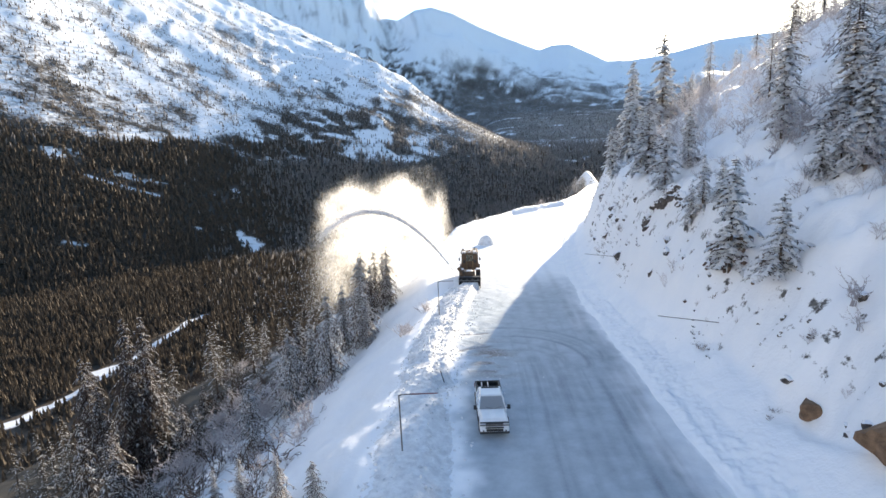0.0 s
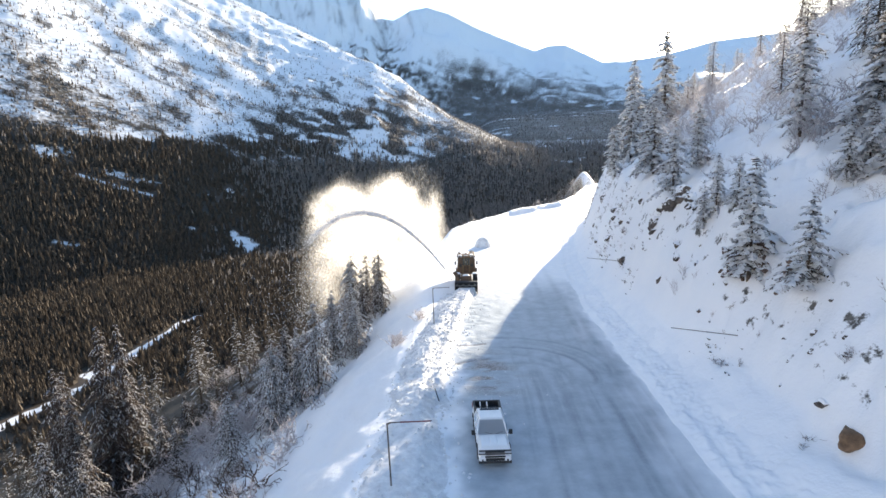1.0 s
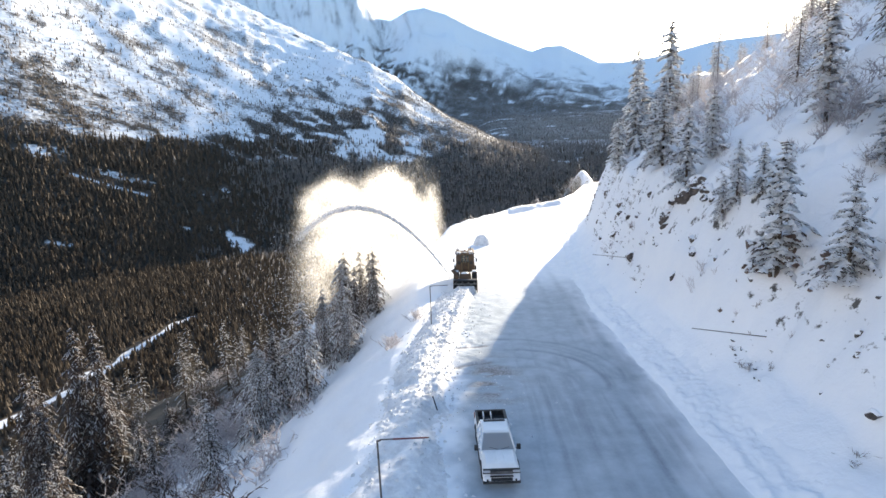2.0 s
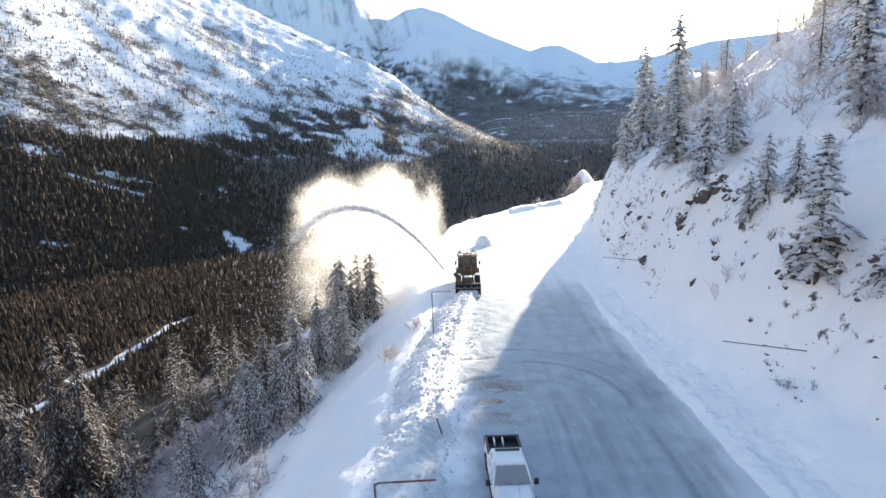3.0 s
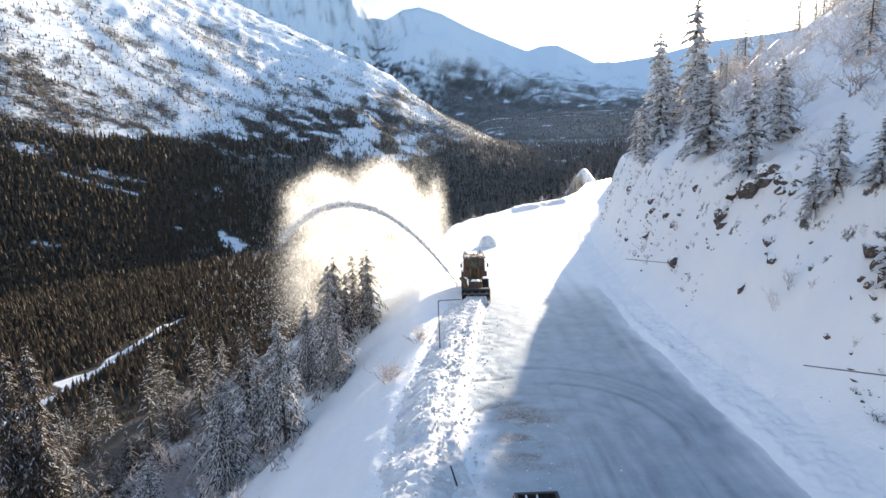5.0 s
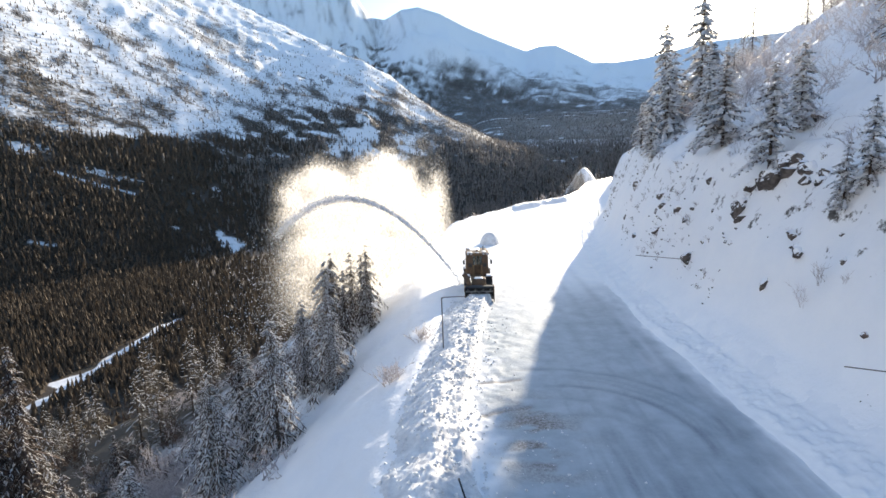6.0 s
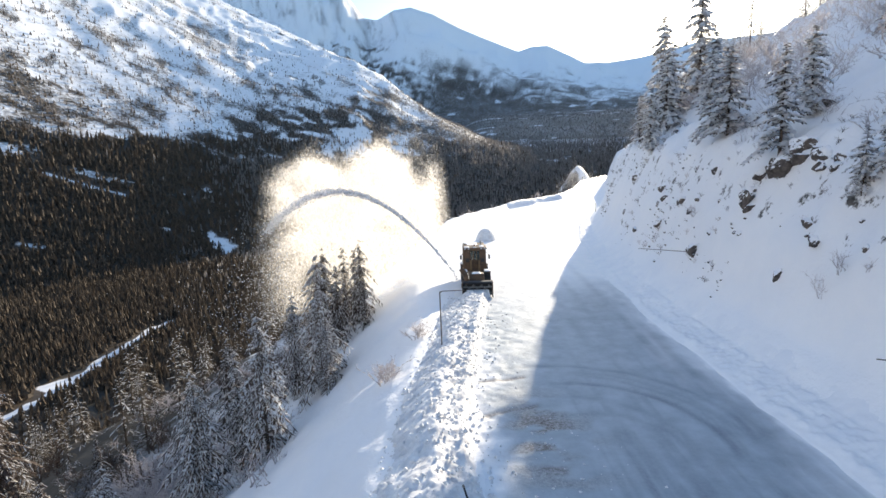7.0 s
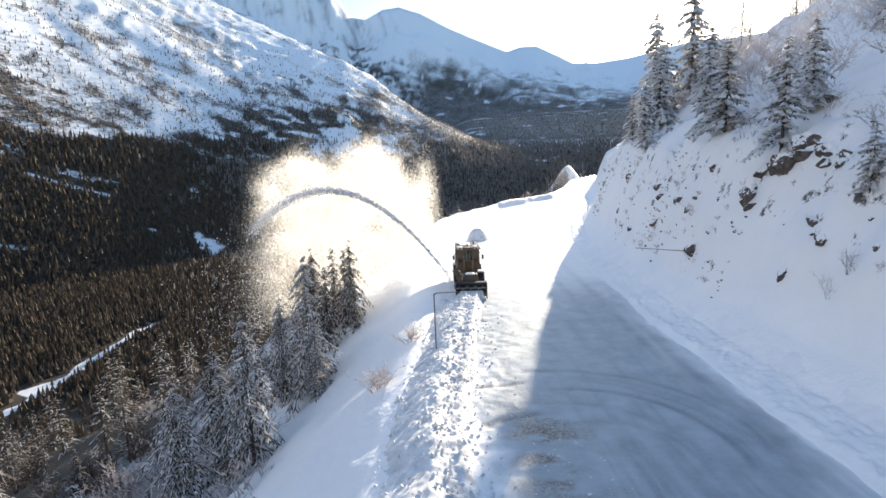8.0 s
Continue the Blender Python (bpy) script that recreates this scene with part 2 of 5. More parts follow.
def far_height(x, y):
    """Valley floor and mountains, by bearing and distance from the road."""
    d = np.hypot(x, y) + 1e-6
    az = np.degrees(np.arctan2(x, y))
    # the valley floor, which climbs where it narrows ahead
    floor = np.interp(d, (0, 750, 1000, 1300, 1700, 2300, 3000, 6000), (-100, -100, -60, 10, 75, 190, 280, 500))
    wide = np.interp(d, (0, 1700, 2300, 6000), (-102, -98, -60, 0))
    k = step(-8, 4, az)
    base = wide * (1 - k) + floor * k + fbm(x, y, 160, 3, 23) * 3
    # the near mountain, whose crest comes down towards the valley
    crest_d = crest_distance(az)
    crest_el = np.interp(az, (-180, -60, -40, -25.5, -22, -17.3, -12.9, -9.5, -6.3, -3.7, -2, 4, 12), (26, 25, 21, 15.7, 14.7, 13.2, 11.7, 10.0, 8.1, 6.1, 5.0, 2.0, 0))
    crest = np.tan(np.radians(crest_el)) * crest_d + 16
    toe = np.interp(az, (-60, -40, -15, -5, 3), (600, 660, 800, 900, 1000))
    s = np.clip((d - toe) / (crest_d - toe), 0, 1)
    fall = np.clip((d - crest_d) / 700, 0, 1)
    rise = np.maximum(crest - base, 0) * (1.5 * s - 0.5 * s ** 2) * (1 - 0.9 * fall)
    near_crest = np.exp(-((s - 1) / 0.07) ** 2)
    rough = ridged(x, y, 620, 4, 31) * 15 + ridged(x, y, 150, 3, 37) * 7 + ridged(x * 0.9 + y * 0.35, y * 0.6 - x * 0.2, 46, 3, 41) * 4.0
    near = base + rise + rough * step(0.02, 0.3, s) * (1 - fall) * np.clip(crest / 300, 0.1, 1) * (1 - 0.9 * near_crest)
    # the far range behind
    top_d = 4350.0
    el = np.interp(az, (-60, -30, -16, -12, -11, -10, -8.94, -7.5, -5.73, -3.99, -1.69, 1.16, 4, 7.1, 8.49, 10.13, 12.3, 13.9, 16, 19, 24, 40, 60),
                   (19, 18.5, 17.8, 17.2, 17.6, 16.3, 14.9, 14.7, 15.6, 15.85, 15.2, 13.8, 12.6, 11.3, 11.7, 11.7, 10.6, 9.7, 9.6, 9.8, 10.6, 11, 9))
    top = np.tan(np.radians(el)) * top_d + 16
    q = np.clip((d - 2500) / (top_d - 2500), 0, 1)
    crag = ridged(x, y, 700, 5, 71) * 60 + (ridged(x, y, 260, 4, 83) * 45 + ridged(x, y, 90, 2, 84) * 14) * step(-2, -9, az)
    behind = 150 + (top - 150) * (0.3 * q + 0.7 * q ** 1.8) + crag * q * (1 - 0.93 * np.exp(-((q - 1) / 0.08) ** 2))
    behind = np.where(d > top_d, behind - (d - top_d) * 0.5, behind)
    return np.maximum(near, np.where(d > 2500, behind, -400))


def height(x, y):
    x, y = np.asarray(x, float), np.asarray(y, float)
    left, right, z0 = edge_left(y), edge_right(y), road_height(y)
    dl, dr = left - x, x - right
    # downhill side: a snow shoulder, then a steep slope to the valley
    tight = np.interp(y, (100, 150), (1.0, 2.2))
    down = z0 + np.interp(dl * tight, (0, 2.0, 3.2, 4.2, 5.2, 6.2, 7.5, 9.5, 12, 14, 16, 20, 40, 230, 2000), (0.0, 0.52, 0.74, 0.76, 0.40, -0.14, -0.92, -2.2, -3.9, -5.45, -6.9, -9.4, -20, -110, -900))
    down = down + (fbm(x, y, 9, 3, 5) * 0.45) * step(2.5, 9, dl) + (fbm(x, y, 2.4, 3, 4) * 0.12 + ridged(x * 0.8 + y * 0.4, y * 0.5 - x * 0.3, 1.3, 3, 38) * 0.035 * step(40, 15, dl)) * step(2, 6, dl) + fbm(x, y, 40, 3, 8) * 3.0 * step(25, 60, dl)
    # uphill side: a ploughed bank, an apron, a steep cut, then the wooded slope
    soft = step(47, 39, y)
    cut = np.interp(dr, (0, 1.2, 2.6, 4.6, 5.6, 6.4, 8, 9.3, 11, 15, 80, 320, 1200), (0, 0.35, 0.8, 2.6, 4.9, 7.6, 11, 14.2, 15.6, 18, 62, 170, 420))
    mild = np.interp(dr, (0, 1.2, 2.6, 6, 9, 13, 80, 320, 1200), (0, 0.35, 0.75, 2.8, 8.8, 14.5, 62, 170, 420))
    up = z0 + cut * (1 - soft) + mild * soft
    up = up + step(3, 8, dr) * (fbm(x, y, 7, 4, 12) * 0.85 + fbm(x, y, 2.2, 3, 16) * 0.5 + ridged(x, y, 2.6, 3, 34) * 0.36 * step(40, 18, dr) + fbm(x, y, 25, 2, 14) * 1.2) + step(2, 60, dr) * fbm(x, y, 60, 3, 19) * 5
    up = up + fbm(dr * 7, y, 7, 3, 24) * 0.07 * step(0.1, 0.6, dr) * step(4.5, 2.5, dr)
    bed = z0 - 0.15 * step(0, 0.8, np.minimum(-dl, -dr)) * step(150, 146, y)
    local = np.where(dl > 0, down, np.where(dr > 0, up, bed))
    local = local + 0.06 * fbm(x, y, 5, 3, 3) * step(0, 3, np.maximum(dl, dr))
    # a snowy knoll where the road swings out of sight
    local = np.maximum(local, 12.2 - 1.8 * (np.sqrt(0.9 * (x - 74.5) ** 2 + (y - 337) ** 2 + 4) - 2) + 0.6 * fbm(x, y, 7, 3, 27))
    far = far_height(x, y)
    d = np.hypot(x, y)
    # the hillside gives way to the valley and the range beyond
    left_ground = np.maximum(local, far)
    k = step(500, 900, d)
    right_ground = local * (1 - k) + np.maximum(far, 0.35 * local) * k
    # a made-up wooded ridge, added behind the hillside to block the low sun from the valley floor
    az = np.degrees(np.arctan2(x, y))
    ridge = 0.135 * np.minimum(d, 1900 - 0.35 * (d - 1900)) * step(15.5, 23, az) * step(120, 70, az) * step(420, 900, d) + fbm(x, y, 240, 4, 29) * 22 * step(600, 1000, d)
    right_ground = np.maximum(right_ground, np.where((az > 15) & (az < 120) & (d > 430) & (d < 3000), ridge, -500))
    return np.where(dl > 0, left_ground, right_ground)


RIVER = ((-300, 140), (-228, 221), (-219, 259), (-223, 304), (-230, 384), (-229, 412))


def river_gap(x, y):
    """Distance from the river's middle line."""
    best = np.full(np.shape(x), 1e9)
    for (ax, ay), (bx, by) in zip(RIVER, RIVER[1:]):
        t = np.clip(((x - ax) * (bx - ax) + (y - ay) * (by - ay)) / ((bx - ax) ** 2 + (by - ay) ** 2), 0, 1)
        best = np.minimum(best, np.hypot(x - ax - t * (bx - ax), y - ay - t * (by - ay)))
    pool = np.hypot((x + 225) / 15, (y - 287) / 30)
    return np.minimum(best, 9 * pool)


# snowy clearings in the valley woods: x, y, half width, half depth
CLEARINGS = ((-566, 660, 50, 24), (-520, 831, 30, 9), (-441, 752, 74, 10), (-385, 690, 22, 15), (-461, 562, 24, 12), (-326, 717, 22, 18), (-470, 700, 60, 7), (-380, 816, 10, 9), (-372, 1088, 34, 19), (-281, 1105, 31, 24),
             (55, 1984, 98, 50), (132, 1399, 42, 22), (-123, 1184, 66, 9), (-143, 1126, 45, 9), (-224, 1189, 27, 11), (-146, 2075, 51, 29), (172, 2534, 79, 37), (94, 1968, 63, 28))


def brush_cover(x, y, z):
    """How far scrub and forest hide the snow, 0 to 1."""
    d = np.hypot(x, y)
    az = np.degrees(np.arctan2(x, y))
    dl, dr = edge_left(y) - x, x - edge_right(y)
    el = np.degrees(np.arctan2(z - 16, d))
    begin = np.interp(y, (100, 165), (16, 2.5))
    slope = step(begin, begin * 2 - 2, dl) * 0.35 + step(begin * 1.9, begin * 2 + 24, dl) * 0.6
    slope = np.maximum(slope, 0.95 * step(450, 800, d) * step(60, 30, az))
    line = np.interp(az, (-50, -36, -26, -18, -10, -6.5, 2, 8, 13), (5.0, 4.0, 3.4, 4.2, 5.2, 5.8, 6.2, 5.4, 4.6))
    beyond = d > crest_distance(az) + 60
    line = np.where(beyond, np.interp(az, (-8, -5, -2, 2, 6, 10, 15), (10.4, 10.0, 9.4, 8.6, 7.8, 7.0, 5.8)), line)
    fade = np.interp(az, (-28, -18), (1.0, 4.0))
    top = 1 - step(-1.6, fade, el - line + 0.6 * fbm(x, y, 260, 4, 55) + 1.3 * fbm(x, y, 60, 3, 56))
    cover = slope * (0.10 + 0.90 * top) * np.where(beyond, 0.85, 1)
    gap = np.zeros(np.shape(x))
    for cx, cy, wide, deep in CLEARINGS:
        far = math.hypot(cx, cy)
        turned = (az - math.degrees(math.atan2(cx, cy))) * far / 57.3
        q = np.hypot(turned / wide, (d - far) / (1.1 * deep)) + 0.7 * fbm(x, y, 24 + 0.02 * cy, 4, 77, 0.65)
        gap = np.maximum(gap, step(1.05, 0.3, q))
    cover = cover * (1 - 0.80 * step(-0.55, 0.35, fbm(x, y, 28, 4, 79) + 0.5 * fbm(x, y, 160, 2, 80)) * step(-1.2, 1.6, el) * step(-30, -22, az) * np.interp(az, (-8, -1), (1.0, 0.15)))
    cover = cover * (1 - 0.8 * gap) * (1 - 0.55 * step(0.75, 1.1, fbm(x, y, 70, 4, 78)) * step(700, 1100, d))
    cover = cover * step(3, 7, river_gap(x, y) - np.interp(y, (220, 320), (-1.5, 0)) + 3 * fbm(x, y, 17, 3, 91))
    cover = cover * step(13, 20, np.hypot(x - 72, y - 338))
    # thickets on the open snow above the trees, strung along its benches
    bench = step(0.55, 1.15, ridged((el + 0.42 * az) / 0.9, az / 4.5, 1.0, 3, 67) + 0.3 * fbm(x, y, 60, 3, 69))
    thin = (np.interp(el - line, (-1, 2, 6, 12), (0.06, 0.18, 0.12, 0.055)) + 0.08 * fbm(x, y, 45, 3, 68) + 0.07 * fbm(x, y, 200, 3, 66)
            + bench * np.interp(el - line, (0, 4, 12), (0.22, 0.20, 0.13))) * step(6, -4, az)
    return np.clip(cover + np.where((dl > 0) & (d > 850) & ~beyond, thin, 0), 0, 1)


def rock_cover(x, y, z):
    d = np.hypot(x, y)
    dr = x - edge_right(y)
    bank = step(5.5, 7.5, dr) * step(13, 9, dr) * 0.27
    az = np.degrees(np.arctan2(x, y))
    crags = ridged(az * 75 + d * 0.16, d * 0.10, 46, 4, 85)
    beyond = d > crest_distance(az) + 60
    high = beyond * (step(2800, 3600, d) * 0.05 + step(3400, 4000, d) * (0.15 + 0.13 * crags) * step(3, -8, az))
    # broken outcrops on the near mountain
    bare = step(0.85, 1.2, ridged(x * 0.8 + y * 0.35, y * 0.6, 36, 3, 86)) * step(0.2, 0.9, fbm(x, y, 200, 3, 87) + 0.8)
    high = high + 0.44 * bare * step(-4, -9, az) * step(900, 1100, d) * ~beyond * step(90, 150, z)
    return bank + high


def sheet(name, xs, ys, zs, mat, attrs=(), smooth=True, closed=False):
    """A grid of points as one mesh."""
    rows, cols = xs.shape
    n = rows * cols
    me = bpy.data.meshes.new(name)
    idx = np.arange(n).reshape(rows, cols)
    if closed:
        idx = np.concatenate([idx, idx[:, :1]], 1)
    quads = np.stack([idx[:-1, :-1], idx[:-1, 1:], idx[1:, 1:], idx[1:, :-1]], -1).reshape(-1, 4)
    me.vertices.add(n)
    me.vertices.foreach_set("co", np.stack([xs, ys, zs], -1).astype(np.float32).ravel())
    me.loops.add(quads.size)
    me.loops.foreach_set("vertex_index", quads.astype(np.int32).ravel())
    me.polygons.add(len(quads))
    me.polygons.foreach_set("loop_start", np.arange(0, quads.size, 4, dtype=np.int32))
    me.polygons.foreach_set("loop_total", np.full(len(quads), 4, dtype=np.int32))
    me.polygons.foreach_set("use_smooth", np.full(len(quads), smooth))
    me.update(calc_edges=True)
    for key, values in attrs:
        me.attributes.new(key, "FLOAT", "POINT").data.foreach_set("value", values.astype(np.float32).ravel())
    me.materials.append(mat)
    return new(name, me)


def build_ground():
    bearings = np.concatenate([np.arange(-48, 48, 0.205), np.arange(48, 312, 4.0)])
    rings = np.concatenate([[0.05], 8 * np.exp(np.arange(0, math.log(4880 / 8), 0.0125))])
    a, r = np.meshgrid(np.radians(bearings), rings)
    xs, ys = 2 + r * np.sin(a), -3 + r * np.cos(a)
    zs = height(xs, ys)
    # up the far valley haze is painted as more snow between the frosted trees
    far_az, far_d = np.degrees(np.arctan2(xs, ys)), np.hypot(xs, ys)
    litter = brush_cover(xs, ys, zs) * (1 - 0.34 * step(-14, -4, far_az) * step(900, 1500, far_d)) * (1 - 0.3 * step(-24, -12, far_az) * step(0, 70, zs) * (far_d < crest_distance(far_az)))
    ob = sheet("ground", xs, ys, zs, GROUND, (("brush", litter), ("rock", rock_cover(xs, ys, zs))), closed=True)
    return tagged(ob, "snow-covered valley, wooded slopes and mountains round the road", "ground", kind="structure")


build_ground()

# ---- builders ----
def part(name, bm, mat, parent=None, label=""):
    """Links a bmesh as one mesh object, under a thing or a part."""
    me = bpy.data.meshes.new(name)
    bm.to_mesh(me)
    bm.free()
    me.materials.append(mat)
    ob = new(name, me)
    if parent:
        ob.parent = parent
    return tagged(ob, label)


def tri_soup(name, corners, mat, parent=None):
    """Loose triangles from an array of n x 3 x 3."""
    n = len(corners)
    me = bpy.data.meshes.new(name)
    me.vertices.add(3 * n)
    me.vertices.foreach_set("co", np.asarray(corners, np.float32).ravel())
    me.loops.add(3 * n)
    me.loops.foreach_set("vertex_index", np.arange(3 * n, dtype=np.int32))
    me.polygons.add(n)
    me.polygons.foreach_set("loop_start", np.arange(0, 3 * n, 3, dtype=np.int32))
    me.polygons.foreach_set("loop_total", np.full(n, 3, dtype=np.int32))
    me.update(calc_edges=True)
    me.materials.append(mat)
    ob = new(name, me)
    if parent:
        ob.parent = parent
    return ob


def block(bm, x0, x1, y0, y1, z0, z1, top=(0, 0, 0, 0), bevel=0.0):
    """A box whose top face is drawn in by top = (x0, x1, y0, y1)."""
    a, b, c, d = top
    vs = [bm.verts.new(p) for p in ((x0, y0, z0), (x1, y0, z0), (x1, y1, z0), (x0, y1, z0),
                                    (x0 + a, y0 + c, z1), (x1 - b, y0 + c, z1), (x1 - b, y1 - d, z1), (x0 + a, y1 - d, z1))]
    fs = [bm.faces.new([vs[i] for i in f]) for f in ((3, 2, 1, 0), (4, 5, 6, 7), (0, 1, 5, 4), (1, 2, 6, 5), (2, 3, 7, 6), (3, 0, 4, 7))]
    if bevel:
        edges = list({e for f in fs for e in f.edges})
        bmesh.ops.bevel(bm, geom=edges, offset=bevel, segments=2, profile=0.6, affect="EDGES")
    return bm


def box_part(name, dims, mat, parent, label="", top=(0, 0, 0, 0), bevel=0.02):
    return part(name, block(bmesh.new(), *dims, top=top, bevel=bevel), mat, parent, label)


def panel(name, quad, thick, mat, parent, label=""):
    """A thin slab on four corners, thick along its normal."""
    q = [Vector(p) for p in quad]
    n = (q[1] - q[0]).cross(q[3] - q[0]).normalized() * thick
    bm = bmesh.new()
    lo, hi = [bm.verts.new(p) for p in q], [bm.verts.new(p + n) for p in q]
    bm.faces.new(lo[::-1]), bm.faces.new(hi)
    for i in range(4):
        j = (i + 1) % 4
        bm.faces.new((lo[i], lo[j], hi[j], hi[i]))
    return part(name, bm, mat, parent, label)


def rod(bm, a, b, r0, r1=None, sides=8):
    """A tapered round bar from a to b."""
    a, b = Vector(a), Vector(b)
    r1 = r0 if r1 is None else r1
    turn = (b - a).to_track_quat("Z", "Y").to_matrix()
    rings = []
    for p, r in ((a, r0), (b, r1)):
        rings.append([bm.verts.new(p + turn @ Vector((r * math.cos(k * math.tau / sides), r * math.sin(k * math.tau / sides), 0))) for k in range(sides)])
    for k in range(sides):
        j = (k + 1) % sides
        bm.faces.new((rings[0][k], rings[0][j], rings[1][j], rings[1][k]))
    bm.faces.new(rings[0][::-1]), bm.faces.new(rings[1])
    return bm


def lathe(bm, centre, axis_x, profile, sides=20):
    """Turns (offset along x, radius) round an axis along x through centre."""
    c = Vector(centre)
    rings = [[bm.verts.new(c + Vector((o * axis_x, r * math.cos(k * math.tau / sides), r * math.sin(k * math.tau / sides)))) for k in range(sides)] for o, r in profile]
    for a, b in zip(rings, rings[1:]):
        for k in range(sides):
            j = (k + 1) % sides
            bm.faces.new((a[k], a[j], b[j], b[k]))
    bm.faces.new(rings[0][::-1]), bm.faces.new(rings[-1])
    bmesh.ops.recalc_face_normals(bm, faces=bm.faces)
    return bm


def empty(name, label, category, group="", m=None):
    ob = tagged(new(name), label, category, group)
    if m:
        ob.matrix_basis = m
    return ob


def wheel(parent, x, y, side, radius, width, tyre_mat, rim_mat):
    r, w = radius, width / 2
    t = part("tyre", lathe(bmesh.new(), (x, y, r), side, ((-w, r * 0.6), (-w, r * 0.93), (-w * 0.75, r), (w * 0.75, r), (w, r * 0.93), (w, r * 0.6)), 24), tyre_mat, parent)
    part("rim", lathe(bmesh.new(), (x, y, r), side, ((w * 0.2, r * 0.58), (w * 0.95, r * 0.6), (w * 0.8, r * 0.5), (w * 0.55, r * 0.3), (w * 0.85, r * 0.2), (w * 0.85, 0.02)), 16), rim_mat, t)
    return t

# ---- trees and shrubs ----
def spruce(tree_name, seed, h, radius, snow, whorls, fine=True, heavy=0.5, label="snow-laden spruce tree on the slope", coat=None, weep=0.0, joints=5):
    """A spruce: tapered trunk, drooping branches with sprays of needles, and snow lying on them."""
    rnd = random.Random(seed)
    top = empty(tree_name, label, "tree", "spruce trees")
    bm = rod(bmesh.new(), (0, 0, -0.6), (0, 0, h * 0.45), 0.015 * h, 0.0075 * h, 7)
    rod(bm, (0, 0, h * 0.45), (0.03, 0.02, h * 0.985), 0.0075 * h, 0.008, 5)
    part("trunk", bm, BARK, top)
    green, white = [], []

    def blade(bag, root, tip, wide, lift):
        root, tip = Vector(root), Vector(tip)
        way = tip - root
        side = way.cross(Vector((0, 0, 1)))
        side = (side.normalized() if side.length > 1e-6 else Vector((1, 0, 0))) * wide
        mid = root + way * 0.55 + Vector((0, 0, lift))
        bag.append((root, mid + side, tip))
        bag.append((root, tip, mid - side))

    def clump(p, size):
        """A small pillow of snow, flat below."""
        ring = [p + Vector((math.cos(a) * size * rnd.uniform(0.7, 1.2), math.sin(a) * size * rnd.uniform(0.7, 1.2), -0.12 * size)) for a in (0.2, 1.5, 2.7, 3.9, 5.2)]
        peak = p + Vector((0, 0, size * rnd.uniform(0.4, 0.7)))
        for i in range(5):
            white.append((ring[i], ring[(i + 1) % 5], peak))

    def pillow(root, tip, wide):
        """A long load of snow that bends over a bough, thick in the middle and hanging at its end."""
        way = tip - root
        side = way.cross(Vector((0, 0, 1)))
        side = side.normalized() if side.length > 1e-6 else Vector((1, 0, 0))
        rings = []
        for f, w, up in ((0.0, 0.35, 0.25), (0.35, 1.0, 0.75), (0.75, 0.95, 0.7), (1.02, 0.4, 0.1)):
            c, w = root + way * f, wide * w * rnd.uniform(0.75, 1.2)
            rings.append((c - side * w - Vector((0, 0, 0.35 * w)), c + Vector((0, 0, up * wide * rnd.uniform(0.7, 1.1))), c + side * w - Vector((0, 0, 0.35 * w)), c - Vector((0, 0, 0.3 * w))))
        for r0, r1 in zip(rings, rings[1:]):
            for i in range(4):
                j = (i + 1) % 4
                white.append((r0[i], r0[j], r1[j]))
                white.append((r0[i], r1[j], r1[i]))
        white.append((rings[-1][0], rings[-1][1], rings[-1][2]))

    for w in range(whorls):
        f = ((w + rnd.uniform(0, 0.7)) / whorls) ** 0.88
        z = h * (0.07 + 0.92 * f)
        reach = radius * ((1 - f) ** 0.8 * rnd.uniform(0.65, 1.2) + 0.10)
        count = rnd.choice((3, 4, 5, 6)) if fine else (4 if whorls > 13 else 3)
        start = rnd.uniform(0, 6.28)
        for k in range(count):
            a = start + k * math.tau / count + rnd.uniform(-0.5, 0.5)
            lift = rnd.uniform(-0.35, 0.35) * h / whorls * 1.6
            length = reach * rnd.choice((rnd.uniform(0.45, 0.8), rnd.uniform(0.8, 1.25)))
            out = Vector((math.cos(a), math.sin(a), 0))
            across = Vector((-out.y, out.x, 0))
            droop = rnd.uniform(0.25, 0.75) + 0.3 * (1 - f) + weep * rnd.uniform(0.1, 0.5)
            steps = joints if fine else 2
            pts = [Vector((0, 0, z + lift)) + out * length * s + Vector((0, 0, length * (0.12 * s - droop * s * s + 0.14 * s ** 4))) for s in (i / steps for i in range(steps + 1))]
            for i in range(1, steps + 1):
                s = i / steps
                p, q = pts[i - 1], pts[i]
                blade(green, p, q + out * 0.06, 0.05 + 0.10 * length * (1 - 0.6 * s), 0.02)
                spray = length * ((0.30 if fine else 0.42) * (1 - 0.5 * s) + 0.05)
                for sign in (-1, 1):
                    tip = q + across * sign * spray * rnd.uniform(0.7, 1.1) + out * spray * 0.55 + Vector((0, 0, -spray * rnd.uniform(0.2, 0.6)))
                    tip.z -= weep * spray * rnd.uniform(0.3, 0.9)
                    blade(green, q - out * 0.02, tip, (0.05 + 0.05 * spray) * (1 - 0.3 * weep), -0.01)
                    if fine and i % 2:
                        low = p.lerp(q, 0.5)
                        blade(green, low, low + across * sign * spray * 0.8 + out * spray * 0.2 + Vector((0, 0, -spray * rnd.uniform(0.5, 0.9))), 0.06, -0.02)
                    if rnd.random() < snow:
                        up = Vector((0, 0, 0.035))
                        blade(white, q - out * 0.02 + up, tip + up, (0.035 + 0.055 * spray) * (1 - 0.35 * weep), 0.015)
                if rnd.random() < snow * 1.1:
                    up = Vector((0, 0, 0.045))
                    blade(white, p + up, q + up + out * 0.05, (0.04 + 0.07 * length * (1 - 0.6 * s)) * (1 - 0.4 * weep), 0.05)
